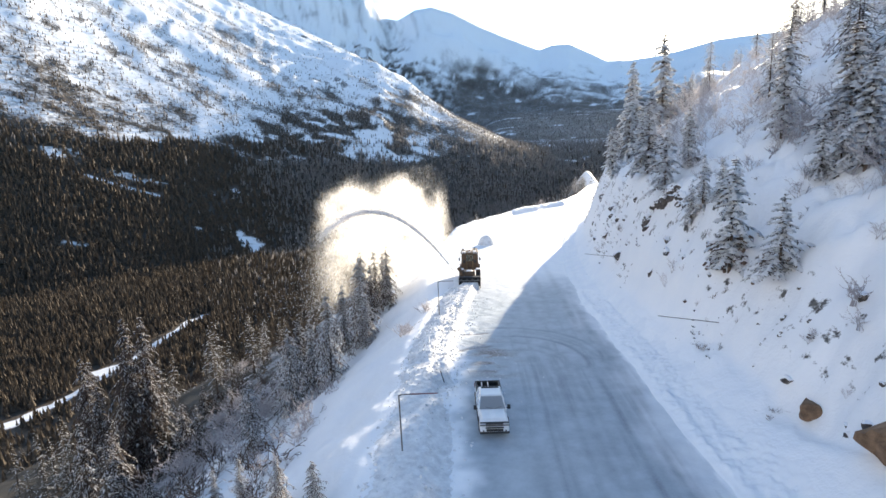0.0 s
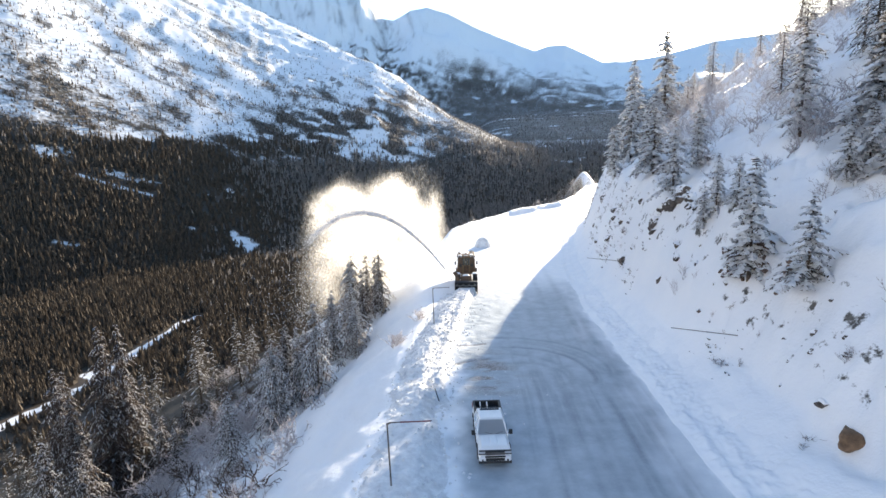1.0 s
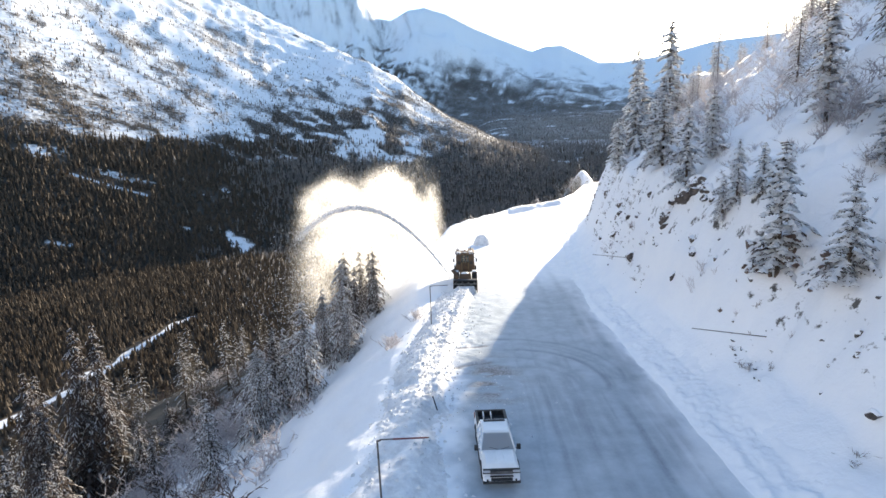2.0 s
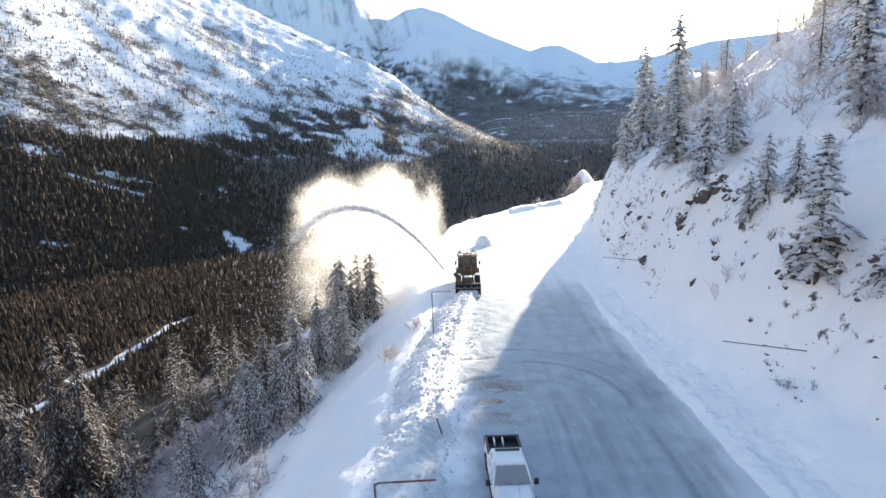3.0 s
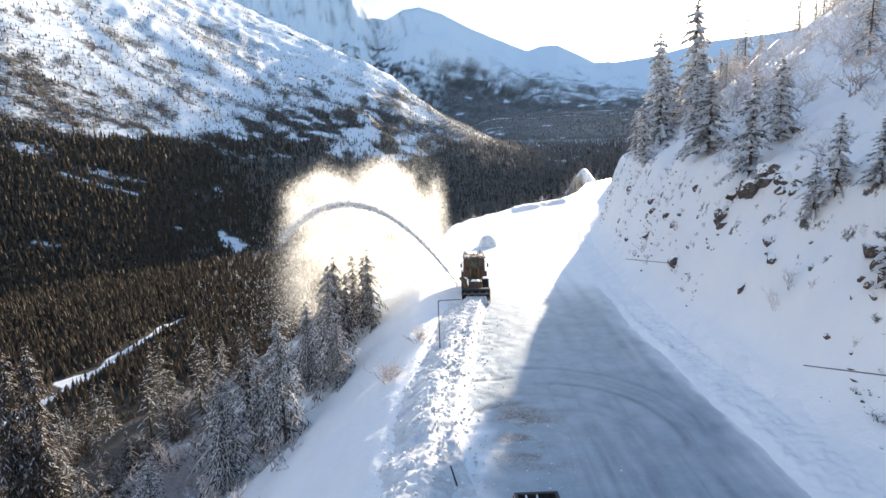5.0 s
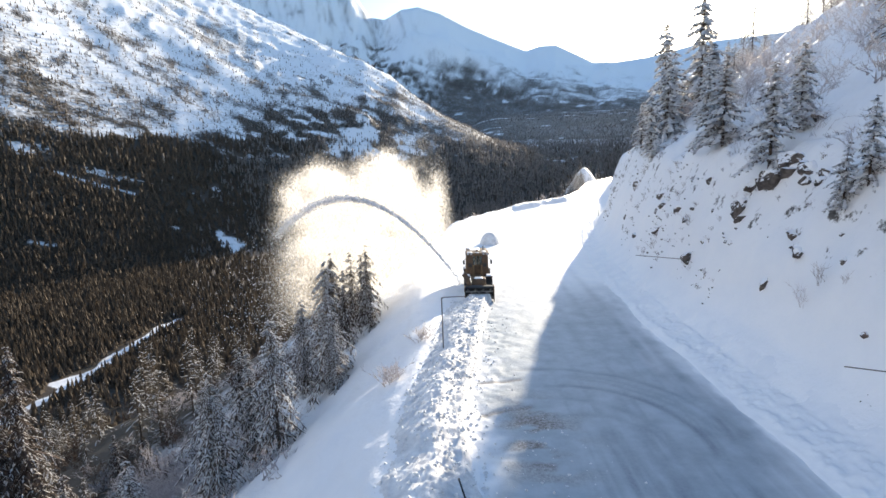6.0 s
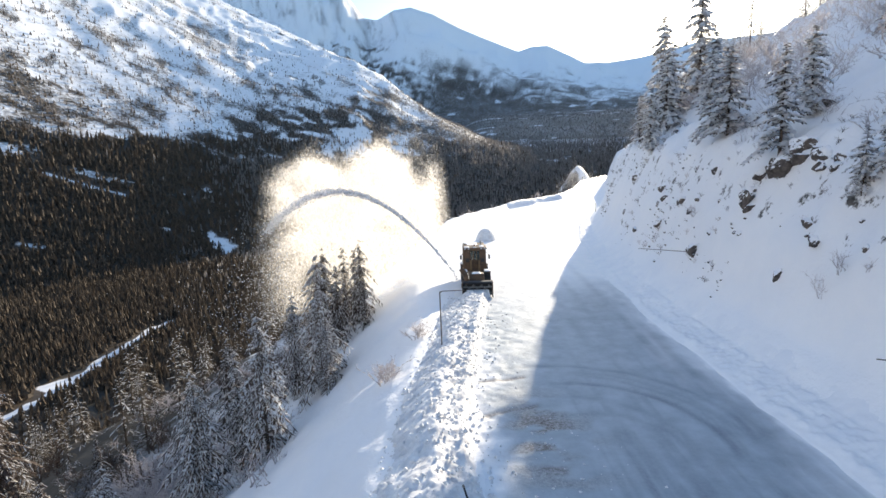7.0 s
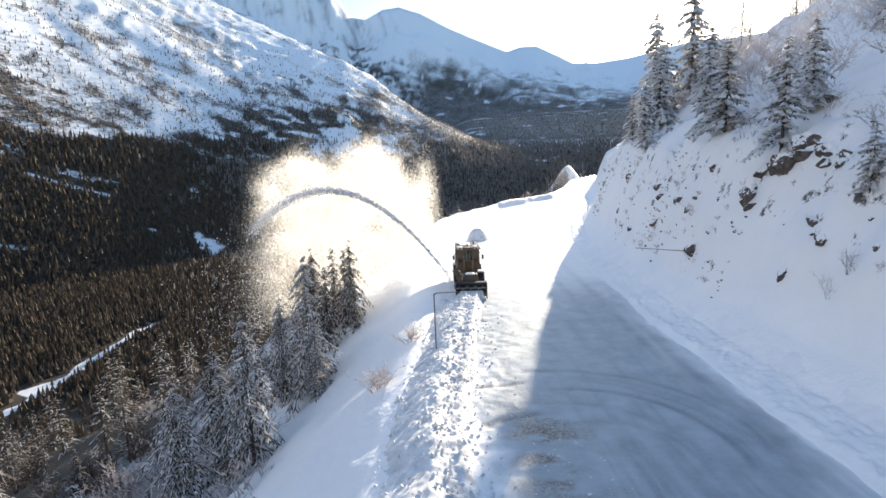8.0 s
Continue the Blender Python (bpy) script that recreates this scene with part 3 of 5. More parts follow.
                if fine and heavy > 0.6 and i in (2, 4, 5) and rnd.random() < 0.8 and f < 0.93:
                    pillow(p + Vector((0, 0, 0.02)), q + out * 0.1 + Vector((0, 0, -0.03)), rnd.uniform(0.12, 0.24) + 0.05 * length)
                if fine and rnd.random() < snow * heavy:
                    clump(q + Vector((rnd.uniform(-0.1, 0.1), rnd.uniform(-0.1, 0.1), 0.03)), (rnd.uniform(0.07, 0.15) + 0.11 * length * heavy * (1.2 - s * 0.5)) * min(1, 0.35 + 3 * (1 - f)))
    tri_soup("crown", [[tuple(v) for v in t] for t in green], coat or NEEDLES, top)["kind"] = "stuff"
    if white:
        tri_soup("snow", [[tuple(v) for v in t] for t in white], FROST, top)["kind"] = "stuff"
    return top


def bush(name, seed, size, twigs, mat, label, group, fork=2, thick=0.026):
    """A leafless shrub of forking twigs."""
    rnd = random.Random(seed)
    top = empty(name, label, "shrub", group)
    tris = []

    def twig(p, way, length, wide, depth):
        bend = Vector((rnd.uniform(-1, 1), rnd.uniform(-1, 1), rnd.uniform(-0.7, 0.4))) * 0.35
        mid, tip = p + way * length * 0.5, p + (way + bend).normalized() * length
        for turn in (Vector((1, 0, 0)), Vector((0, 1, 0))):
            side = way.cross(turn)
            if side.length > 1e-3:
                side = side.normalized() * wide
                tris.append((p - side, p + side, mid))
                tris.append((mid - side * 0.7, mid + side * 0.7, tip))
        if depth:
            for _ in range(rnd.choice((2, 3, 3))):
                s = rnd.uniform(0.35, 1.0)
                spread = Vector((rnd.uniform(-1, 1), rnd.uniform(-1, 1), rnd.uniform(-0.5, 0.7)))
                twig(p.lerp(tip, s), (way * 0.8 + spread * 0.8).normalized(), length * rnd.uniform(0.45, 0.7), wide * 0.7, depth - 1)

    for _ in range(twigs):
        a, lean = rnd.uniform(0, 6.28), rnd.uniform(0.1, 0.9)
        twig(Vector((rnd.uniform(-0.15, 0.15) * size, rnd.uniform(-0.15, 0.15) * size, -0.1)), Vector((math.cos(a) * lean, math.sin(a) * lean, 1)).normalized(), size * rnd.uniform(0.5, 0.8), thick * size, fork)
    tri_soup("crown", [[tuple(v) for v in t] for t in tris], mat, top)["kind"] = "stuff"
    return top


def stand(x, y, sink=0.25):
    return float(height(x, y)) - sink


rnd = random.Random(11)
# near spruces below the road: (x, y, height)
LEFT_TREES = ((-14.8, 52.3, 10.6), (-17.8, 54.8, 9.4), (-18.9, 50.7, 9.8), (-12.9, 60.9, 11.8), (-11.9, 58.9, 6.4), (-16.0, 63.5, 9.4),
              (-14.2, 77.4, 9.5), (-11.6, 73.6, 9.4), (-12.6, 75.5, 8.6), (-17.3, 79.6, 10.8), (-15.3, 72.5, 10.8), (-10.6, 70.2, 5.2), (-13.3, 69.4, 8.8),
              (-20.9, 44.2, 8.4), (-22.6, 64.2, 9.6), (-44.6, 60.0, 22.0), (-42.6, 60.6, 21.5), (-48.5, 57.0, 20.0), (-45.5, 55.0, 16.0), (-52.0, 62.0, 19.0), (-37.1, 41.9, 12.6),
              (-15.3, 30.1, 4.2), (-10.2, 24.8, 3.8), (-7.2, 22.4, 3.4), (-33.5, 41.3, 7.4), (-25.0, 34.0, 6.0), (-30.0, 50.0, 6.1), (-36.0, 57.0, 7.5), (-42.0, 52.0, 9.8),
              (-24.0, 30.0, 5.1), (-34.0, 36.0, 6.5), (-39.0, 47.5, 9.5), (-19.0, 33.0, 3.7), (-33.0, 64.0, 5.0), (-40.0, 69.0, 5.5))
RIGHT_TREES = ((24.1, 51.2, 4.4), (23.8, 42.0, 10.0), (24.6, 36.2, 6.5), (24.7, 50.0, 5.6), (37.3, 117.1, 19.0), (43.4, 116.0, 20.0), (24.9, 61.0, 8.6), (28.2, 62.8, 7.6), (31.2, 42.8, 5.0),
               (32.6, 42.6, 4.6), (32.6, 39.8, 9.2), (25.0, 46.7, 4.2), (35.4, 108.0, 13.5), (28.0, 97.0, 10.0), (33.0, 104.0, 12.5), (31.0, 110.0, 8.0), (35.2, 121.0, 8.0),
               (26.6, 72.5, 9.0), (27.4, 78.0, 9.0), (30.6, 84.0, 10.0), (34.8, 45.3, 9.5), (37.9, 37.8, 12.0), (33.5, 53.0, 10.5), (32.7, 32.3, 10.0), (41.1, 43.6, 13.0))

LEFT_KINDS = [spruce("spruce_tree", 21 + i, 10.0, r, 1.0, 22, True, 0.3, "frost-dusted spruce tree on the steep bank below the road", HOAR_NEEDLES, 1.0) for i, r in enumerate((2.6, 2.2, 2.9))]
DUSKY_KINDS = [spruce("spruce_tree", 31 + i, 10.0, r, 0.5, 22, True, 0.1, "dark brown spruce tree lightly frosted, on the steep bank", BROWN_HOAR, 1.0) for i, r in enumerate((2.4, 2.8, 2.0))]
TALL_KINDS = [spruce("spruce_tree", 41 + i, 21.0, r, 0.30, 40, True, 0.05, "tall dark spruce tree with frosted bough tips, low on the bank", BROWN_HOAR, 0.9, 9) for i, r in enumerate((3.9, 3.4))]
RIGHT_KINDS = [spruce("spruce_tree", 51 + i, 10.0, r, 0.85, 21, True, 1.0, "spruce tree heavy with snow on the cut slope", DARK_HOAR) for i, r in enumerate((2.1, 1.8, 2.4))]
HIGH_KINDS = [spruce("spruce_tree", 71 + i, 10.0, r, 0.9, 26, False, 0.0, "snow-covered spruce tree high on the wooded hillside", DARK_HOAR) for i, r in enumerate((2.4, 2.0))]
FAR_KINDS = [spruce("spruce_tree", 91 + i, 10.0, r, 0.22, 12, False, 0.0, "dark spruce tree far down in the wood above the river") for i, r in enumerate((1.6, 1.9))]
MID_KINDS = [spruce("spruce_tree", 81 + i, 10.0, r, 0.30, 17, False, 0.0, "dark spruce tree in the wood above the river") for i, r in enumerate((1.9, 2.2, 1.7))]
FROSTED = [bush("frosted_shrub", 5 + i, 2.2, 7, TWIGS, "leafless shrub white with hoar frost", "frosted shrubs") for i in range(3)]
SAPLINGS = [bush("frosted_sapling", 25 + i, 2.4, 6, TWIGS, "slender leafless sapling white with hoar frost", "frosted saplings", 3, 0.011) for i in range(3)]
BROWN = [bush("bare_shrub", 15 + i, 2.0, 6, BARE, "bare brown shrub among the spruces", "bare shrubs") for i in range(2)]


def settle(kinds, spots, sink=0.25):
    """Stands the kinds at the spots; each kind's first use is the kind itself."""
    for n, (x, y, size, turn, wide) in enumerate(spots):
        kind = kinds[n % len(kinds)]
        m = pose(x, y, stand(x, y, sink), 0, 0, turn) @ Matrix.Diagonal((size * wide, size * wide, size, 1))
        if n < len(kinds):
            kind.matrix_basis = m
        else:
            twin = copy_thing(kind, Matrix.Identity(4))
            twin.matrix_basis = m


def clear_of_sun(x, y, h):
    """Whether a tree leaves the sunlit strip of the road and its berm in the sun."""
    top_z = float(height(x, y)) + h
    for k in np.linspace(0.2, 1.0, 40) * (top_z - 0.5) / math.tan(SUN_EL):
        px, py = x - k * math.sin(SUN_AZ), y - k * math.cos(SUN_AZ)
        if 34 < py < 170 and -7 < px < (py - 40) * 0.31:
            return False
    return True


def joined(name, kinds, spots, label, category, sink=0.25):
    """Many far copies of the kinds as one mesh."""
    mats, tris, slots = [], [], []
    for n, (x, y, size, turn, wide) in enumerate(spots):
        m = pose(x, y, stand(x, y, sink), 0, 0, turn) @ Matrix.Diagonal((size * wide, size * wide, size, 1))
        for ob in kinds[n % len(kinds)].children:
            me = ob.data
            if len(me.polygons) < 30:
                continue
            co = np.empty(len(me.vertices) * 3, np.float32)
            me.vertices.foreach_get("co", co)
            co = co.reshape(-1, 3) @ np.array(m.to_3x3()).T + np.array(m.translation)
            if me.materials[0] not in mats:
                mats.append(me.materials[0])
            tris.append(co.reshape(-1, 3, 3))
            slots.append(np.full(len(co) // 3, mats.index(me.materials[0]), np.int32))
    ob = tri_soup(name, np.concatenate(tris), mats[0])
    for extra in mats[1:]:
        ob.data.materials.append(extra)
    ob.data.polygons.foreach_set("material_index", np.concatenate(slots))
    return tagged(ob, label, category, kind="stuff")


near_spots = [(x, y, h / 10, rnd.uniform(0, 360), rnd.uniform(0.85, 1.1) * (1.25 if h < 8 else 1)) for x, y, h in LEFT_TREES]
settle(LEFT_KINDS, [q for q in near_spots if q[0] > -22 and q[1] < 68])
settle(DUSKY_KINDS, [q for q in near_spots if q[2] < 1.5 and (q[0] <= -22 or q[1] >= 68)])
settle(TALL_KINDS, [(x, y, size / 2.1, turn, wide) for x, y, size, turn, wide in near_spots if size >= 1.5])
upper = []
while len(upper) < 80:
    y, dr = rnd.uniform(18, 190), rnd.uniform(17, 85)
    x, size = float(edge_right(y)) + dr, rnd.uniform(0.6, 1.3)
    if abs(x / (y + 4)) < 1.3 and clear_of_sun(x, y, 10 * size):
        upper.append((x, y, size, rnd.uniform(0, 360), rnd.uniform(0.9, 1.2)))
settle(RIGHT_KINDS, [(x, y, h / 10, rnd.uniform(0, 360), rnd.uniform(1.05, 1.35) * (0.75 if h > 14 else 1)) for x, y, h in RIGHT_TREES])
for _ in range(26):
    y = rnd.uniform(238, 312)
    upper.append((float(edge_left(y)) - rnd.uniform(1.5, 9), y, rnd.uniform(0.55, 1.05), rnd.uniform(0, 360), 1.1))
for _ in range(16):
    y = rnd.uniform(292, 326)
    upper.append((float(edge_left(y)) - rnd.uniform(2, 16), y, rnd.uniform(0.6, 1.15), rnd.uniform(0, 360), 1.1))
settle(HIGH_KINDS, upper)
mid = []
while len(mid) < 420:
    y = rnd.uniform(22, 420)
    dl = rnd.choice((rnd.uniform(26, 70), rnd.uniform(40, 170)))
    x = float(edge_left(y)) - dl
    if y > 20 and abs(x / (y + 4)) < 1.05 and river_gap(np.array(x), np.array(y)) > 15:
        mid.append((x, y, rnd.uniform(0.55, 1.15), rnd.uniform(0, 360), rnd.uniform(0.9, 1.2)))
for _ in range(190):
    y = rnd.uniform(150, 420)
    mid.append((float(edge_left(y)) - rnd.uniform(4, 24), y, rnd.uniform(0.3, 0.85), rnd.uniform(0, 360), 1.2))
for _ in range(34):
    y = rnd.uniform(240, 405)
    mid.append((float(edge_left(y)) - rnd.uniform(1.5, 7), y, rnd.uniform(0.55, 0.95), rnd.uniform(0, 360), 1.2))
while len(mid) < 700:
    y, dl = rnd.uniform(40, 430), rnd.uniform(70, 330)
    x = float(edge_left(y)) - dl
    if abs(x / (y + 4)) < 1.0 and math.hypot(x, y) < 360 and river_gap(np.array(x), np.array(y)) > 15:
        mid.append((x, y, rnd.uniform(0.5, 1.1), rnd.uniform(0, 360), rnd.uniform(0.9, 1.3)))
mid.sort(key=lambda q: q[0] ** 2 + q[1] ** 2)
bend = []
for _ in range(22):
    y = rnd.uniform(226, 298)
    bend.append((float(edge_left(y)) - rnd.uniform(2.5, 7.5), y, rnd.uniform(0.75, 1.3), rnd.uniform(0, 360), rnd.uniform(0.9, 1.2)))
settle(MID_KINDS, mid[:90] + bend)
settle(FAR_KINDS, mid[90:120])
joined("spruce_wood", FAR_KINDS, mid[120:], "dark spruces standing close on the slope above the river", "forest")
white = []
while len(white) < 170:
    y, dr = rnd.uniform(20, 190), rnd.choice((rnd.uniform(9, 24), rnd.uniform(14, 75)))
    x = float(edge_right(y)) + dr
    if abs(x / (y + 4)) < 1.3:
        white.append((x, y, rnd.uniform(0.4, 1.0) * (1 if dr < 16 else 1.9), rnd.uniform(0, 360), rnd.uniform(0.9, 1.3)))
for _ in range(150):
    y, dl = rnd.uniform(22, 90), rnd.uniform(13, 45)
    if dl > 24 and rnd.random() < 0.3:
        continue
    white.append((float(edge_left(y)) - dl, y, rnd.uniform(0.7, 1.4), rnd.uniform(0, 360), 1.2))
for _ in range(70):
    white.append((rnd.uniform(-36, -21), rnd.uniform(45, 66), rnd.uniform(0.9, 1.6), rnd.uniform(0, 360), 1.2))
for _ in range(40):
    y, dr = rnd.uniform(26, 100), rnd.uniform(4.8, 9.5)
    white.append((float(edge_right(y)) + dr, y, rnd.uniform(0.18, 0.42), rnd.uniform(0, 360), 1.0))
white += [(-4.4, 56.6, 0.8, 50, 1.3), (-4.0, 57.0, 0.6, 150, 1.2), (-5.9, 49.8, 0.85, 20, 1.1), (-5.6, 50.1, 0.8, 200, 1.0), (-6.0, 50.4, 0.75, 100, 1.0), (-4.0, 57.5, 0.55, 80, 1.4), (-6.3, 51.0, 0.4, 140, 1.0), (21.4, 50.2, 0.8, 10, 0.6), (21.8, 49.3, 0.75, 60, 0.6), (22.2, 69.5, 0.6, 0, 1), (21.9, 78.0, 0.7, 0, 1)]
for y in (128, 139, 152, 160, 171, 183, 196, 208, 222, 231):
    white.append((float(edge_left(y)) - rnd.uniform(1.5, 4.5), y, rnd.uniform(1.0, 2.2), rnd.uniform(0, 360), 0.8))
white.sort(key=lambda q: math.hypot(q[0], q[1]))
settle(FROSTED, white[:290], 0.1)
joined("frosted_brush", FROSTED, white[290:], "leafless brush white with frost farther along the slopes", "brush", 0.1)
thick = []
while len(thick) < 290:
    y, dr = rnd.uniform(20, 170), rnd.uniform(10, 60)
    x, size = float(edge_right(y)) + dr, rnd.uniform(0.7, 2.2)
    if abs(x / (y + 4)) < 1.25 and float(height(x, y)) > 13.5 and clear_of_sun(x, y, 2.0 * size) and fbm(np.array(x), np.array(y), 14, 3, 63) > -0.25:
        thick.append((x, y, size, rnd.uniform(0, 360), rnd.uniform(0.9, 1.3)))
settle(SAPLINGS, thick[:60], 0.1)
joined("frosted_thicket", SAPLINGS, thick[60:], "thicket of leafless shrubs and saplings white with frost", "thicket", 0.1)
brown = []
while len(brown) < 240:
    y, dl = rnd.choice((rnd.uniform(22, 90), rnd.uniform(24, 160))), rnd.choice((rnd.uniform(14, 40), rnd.uniform(17, 75)))
    x = float(edge_left(y)) - dl
    if abs(x / (y + 4)) < 1.05:
        brown.append((x, y, rnd.uniform(0.8, 1.7), rnd.uniform(0, 360), rnd.uniform(0.9, 1.3)))
settle(BROWN, brown, 0.1)
scrub = []
while len(scrub) < 330:
    y, dl = rnd.uniform(30, 380), rnd.uniform(40, 260)
    x = float(edge_left(y)) - dl
    if abs(x / (y + 4)) < 1.0 and river_gap(np.array(x), np.array(y)) > 12:
        scrub.append((x, y, rnd.uniform(1.2, 2.6), rnd.uniform(0, 360), rnd.uniform(0.9, 1.3)))
joined("bare_scrub", BROWN, scrub, "leafless brown scrub between the spruces of the slope", "scrub", 0.1)


cut_twigs = []
while len(cut_twigs) < 150:
    y, dr = rnd.uniform(26, 160), rnd.uniform(4.6, 13)
    x = float(edge_right(y)) + dr
    if fbm(np.array(x), np.array(y), 5, 3, 99) > 0.0:
        cut_twigs.append((x, y, rnd.uniform(0.15, 0.42), rnd.uniform(0, 360), rnd.uniform(0.9, 1.6)))
joined("slope_twigs", BROWN, cut_twigs, "bare brown twigs sticking out of the snowy cut", "scrub", 0.12)


def valley_forest(count):
    """The woods of the valley and the lower slopes: far, small conifers and leafless crowns."""
    gen = np.random.default_rng(4)
    az = np.radians(gen.uniform(-47, 21, count * 3))
    d = 240 * np.exp(gen.uniform(0, 1, count * 3) ** 0.75 * math.log(3900 / 240))
    some = gen.uniform(0, 1, count * 3) < 0.22
    az = np.where(some, np.radians(-47 + 40 * gen.uniform(0, 1, count * 3) ** 1.7), az)
    d = np.where(some, 420 + 1000 * gen.uniform(0, 1, count * 3) ** 1.2, d)
    x, y = d * np.sin(az), d * np.cos(az)
    z = height(x, y)
    dl = edge_left(y) - x
    keep = (gen.uniform(0, 1, count * 3) < brush_cover(x, y, z) ** 1.3 * 1.05) & ((dl > 60) | (d > 700)) & ((d > 330) | (gen.uniform(0, 1, count * 3) < 0.35)) & (river_gap(x, y) > np.interp(y, (240, 320), (3, 5)) + 6 * gen.uniform(0, 1, count * 3))
    x, y, z, d = x[keep][:count], y[keep][:count], z[keep][:count], d[keep][:count]
    n = len(x)
    bare = gen.uniform(0, 1, n) < 0.45 + 0.3 * fbm(x, y, 130, 3, 58)
    h = gen.uniform(7, 16, n) * np.where(bare, 0.6, 1.0) * np.where(z > 70, 0.6, 1.0) * np.interp(d, (300, 900), (0.55, 1.0))
    r = h * np.where(bare, gen.uniform(0.3, 0.42, n), gen.uniform(0.13, 0.2, n))
    out, slots = [], []
    start = gen.uniform(0, 6.28, n)
    bearing = np.degrees(np.arctan2(x, y))
    # rime, spread further with distance to paint the valley's haze
    rime_haze = gen.uniform(0, 1, n) < np.maximum(0.95 * step(-34, -6, bearing + 8 * fbm(x, y, 150, 3, 57)) * step(380, 800, d), 0.65 * step(40, 120, z))
    for close, sides, tiers in ((True, 5, ((0.02, 0.66, 1.0), (0.4, 1.0, 0.6))), (False, 3, ((0.02, 0.66, 1.0), (0.4, 1.0, 0.6)))):
        own = (d < 750) == close
        px, py, pz, ph, pr, ps = x[own], y[own], z[own], h[own], r[own], start[own]
        slot = rime_haze[own].astype(np.int32)
        for lo, hi, wide in tiers:
            for k in range(sides):
                a, b = ps + wide + k * math.tau / sides, ps + wide + (k + 1) * math.tau / sides
                ja, jb, jh = gen.uniform(0.55, 1.4, (3, len(px)))
                p0 = np.stack([px + np.cos(a) * pr * wide * ja, py + np.sin(a) * pr * wide * ja, pz + ph * (lo + 0.22 * (jb - 0.6))], -1)
                p1 = np.stack([px + np.cos(b) * pr * wide * jb, py + np.sin(b) * pr * wide * jb, pz + ph * (lo + 0.22 * (ja - 0.6))], -1)
                p2 = np.stack([px + pr * 0.5 * (ja - 1), py + pr * 0.5 * (jh - 1), pz + ph * hi * (0.75 + 0.22 * jh)], -1)
                out.append(np.stack([p0, p1, p2], 1))
                slots.append(slot)
    tris = np.concatenate(out)
    ob = tri_soup("valley_woods", tris, FOREST)
    ob.data.materials.append(HAZY_FROSTED_FOREST)
    ob.data.polygons.foreach_set("material_index", np.concatenate(slots))
    return tagged(ob, "dark spruce and leafless woods covering the valley floor", "forest", kind="stuff")


valley_forest(78000)

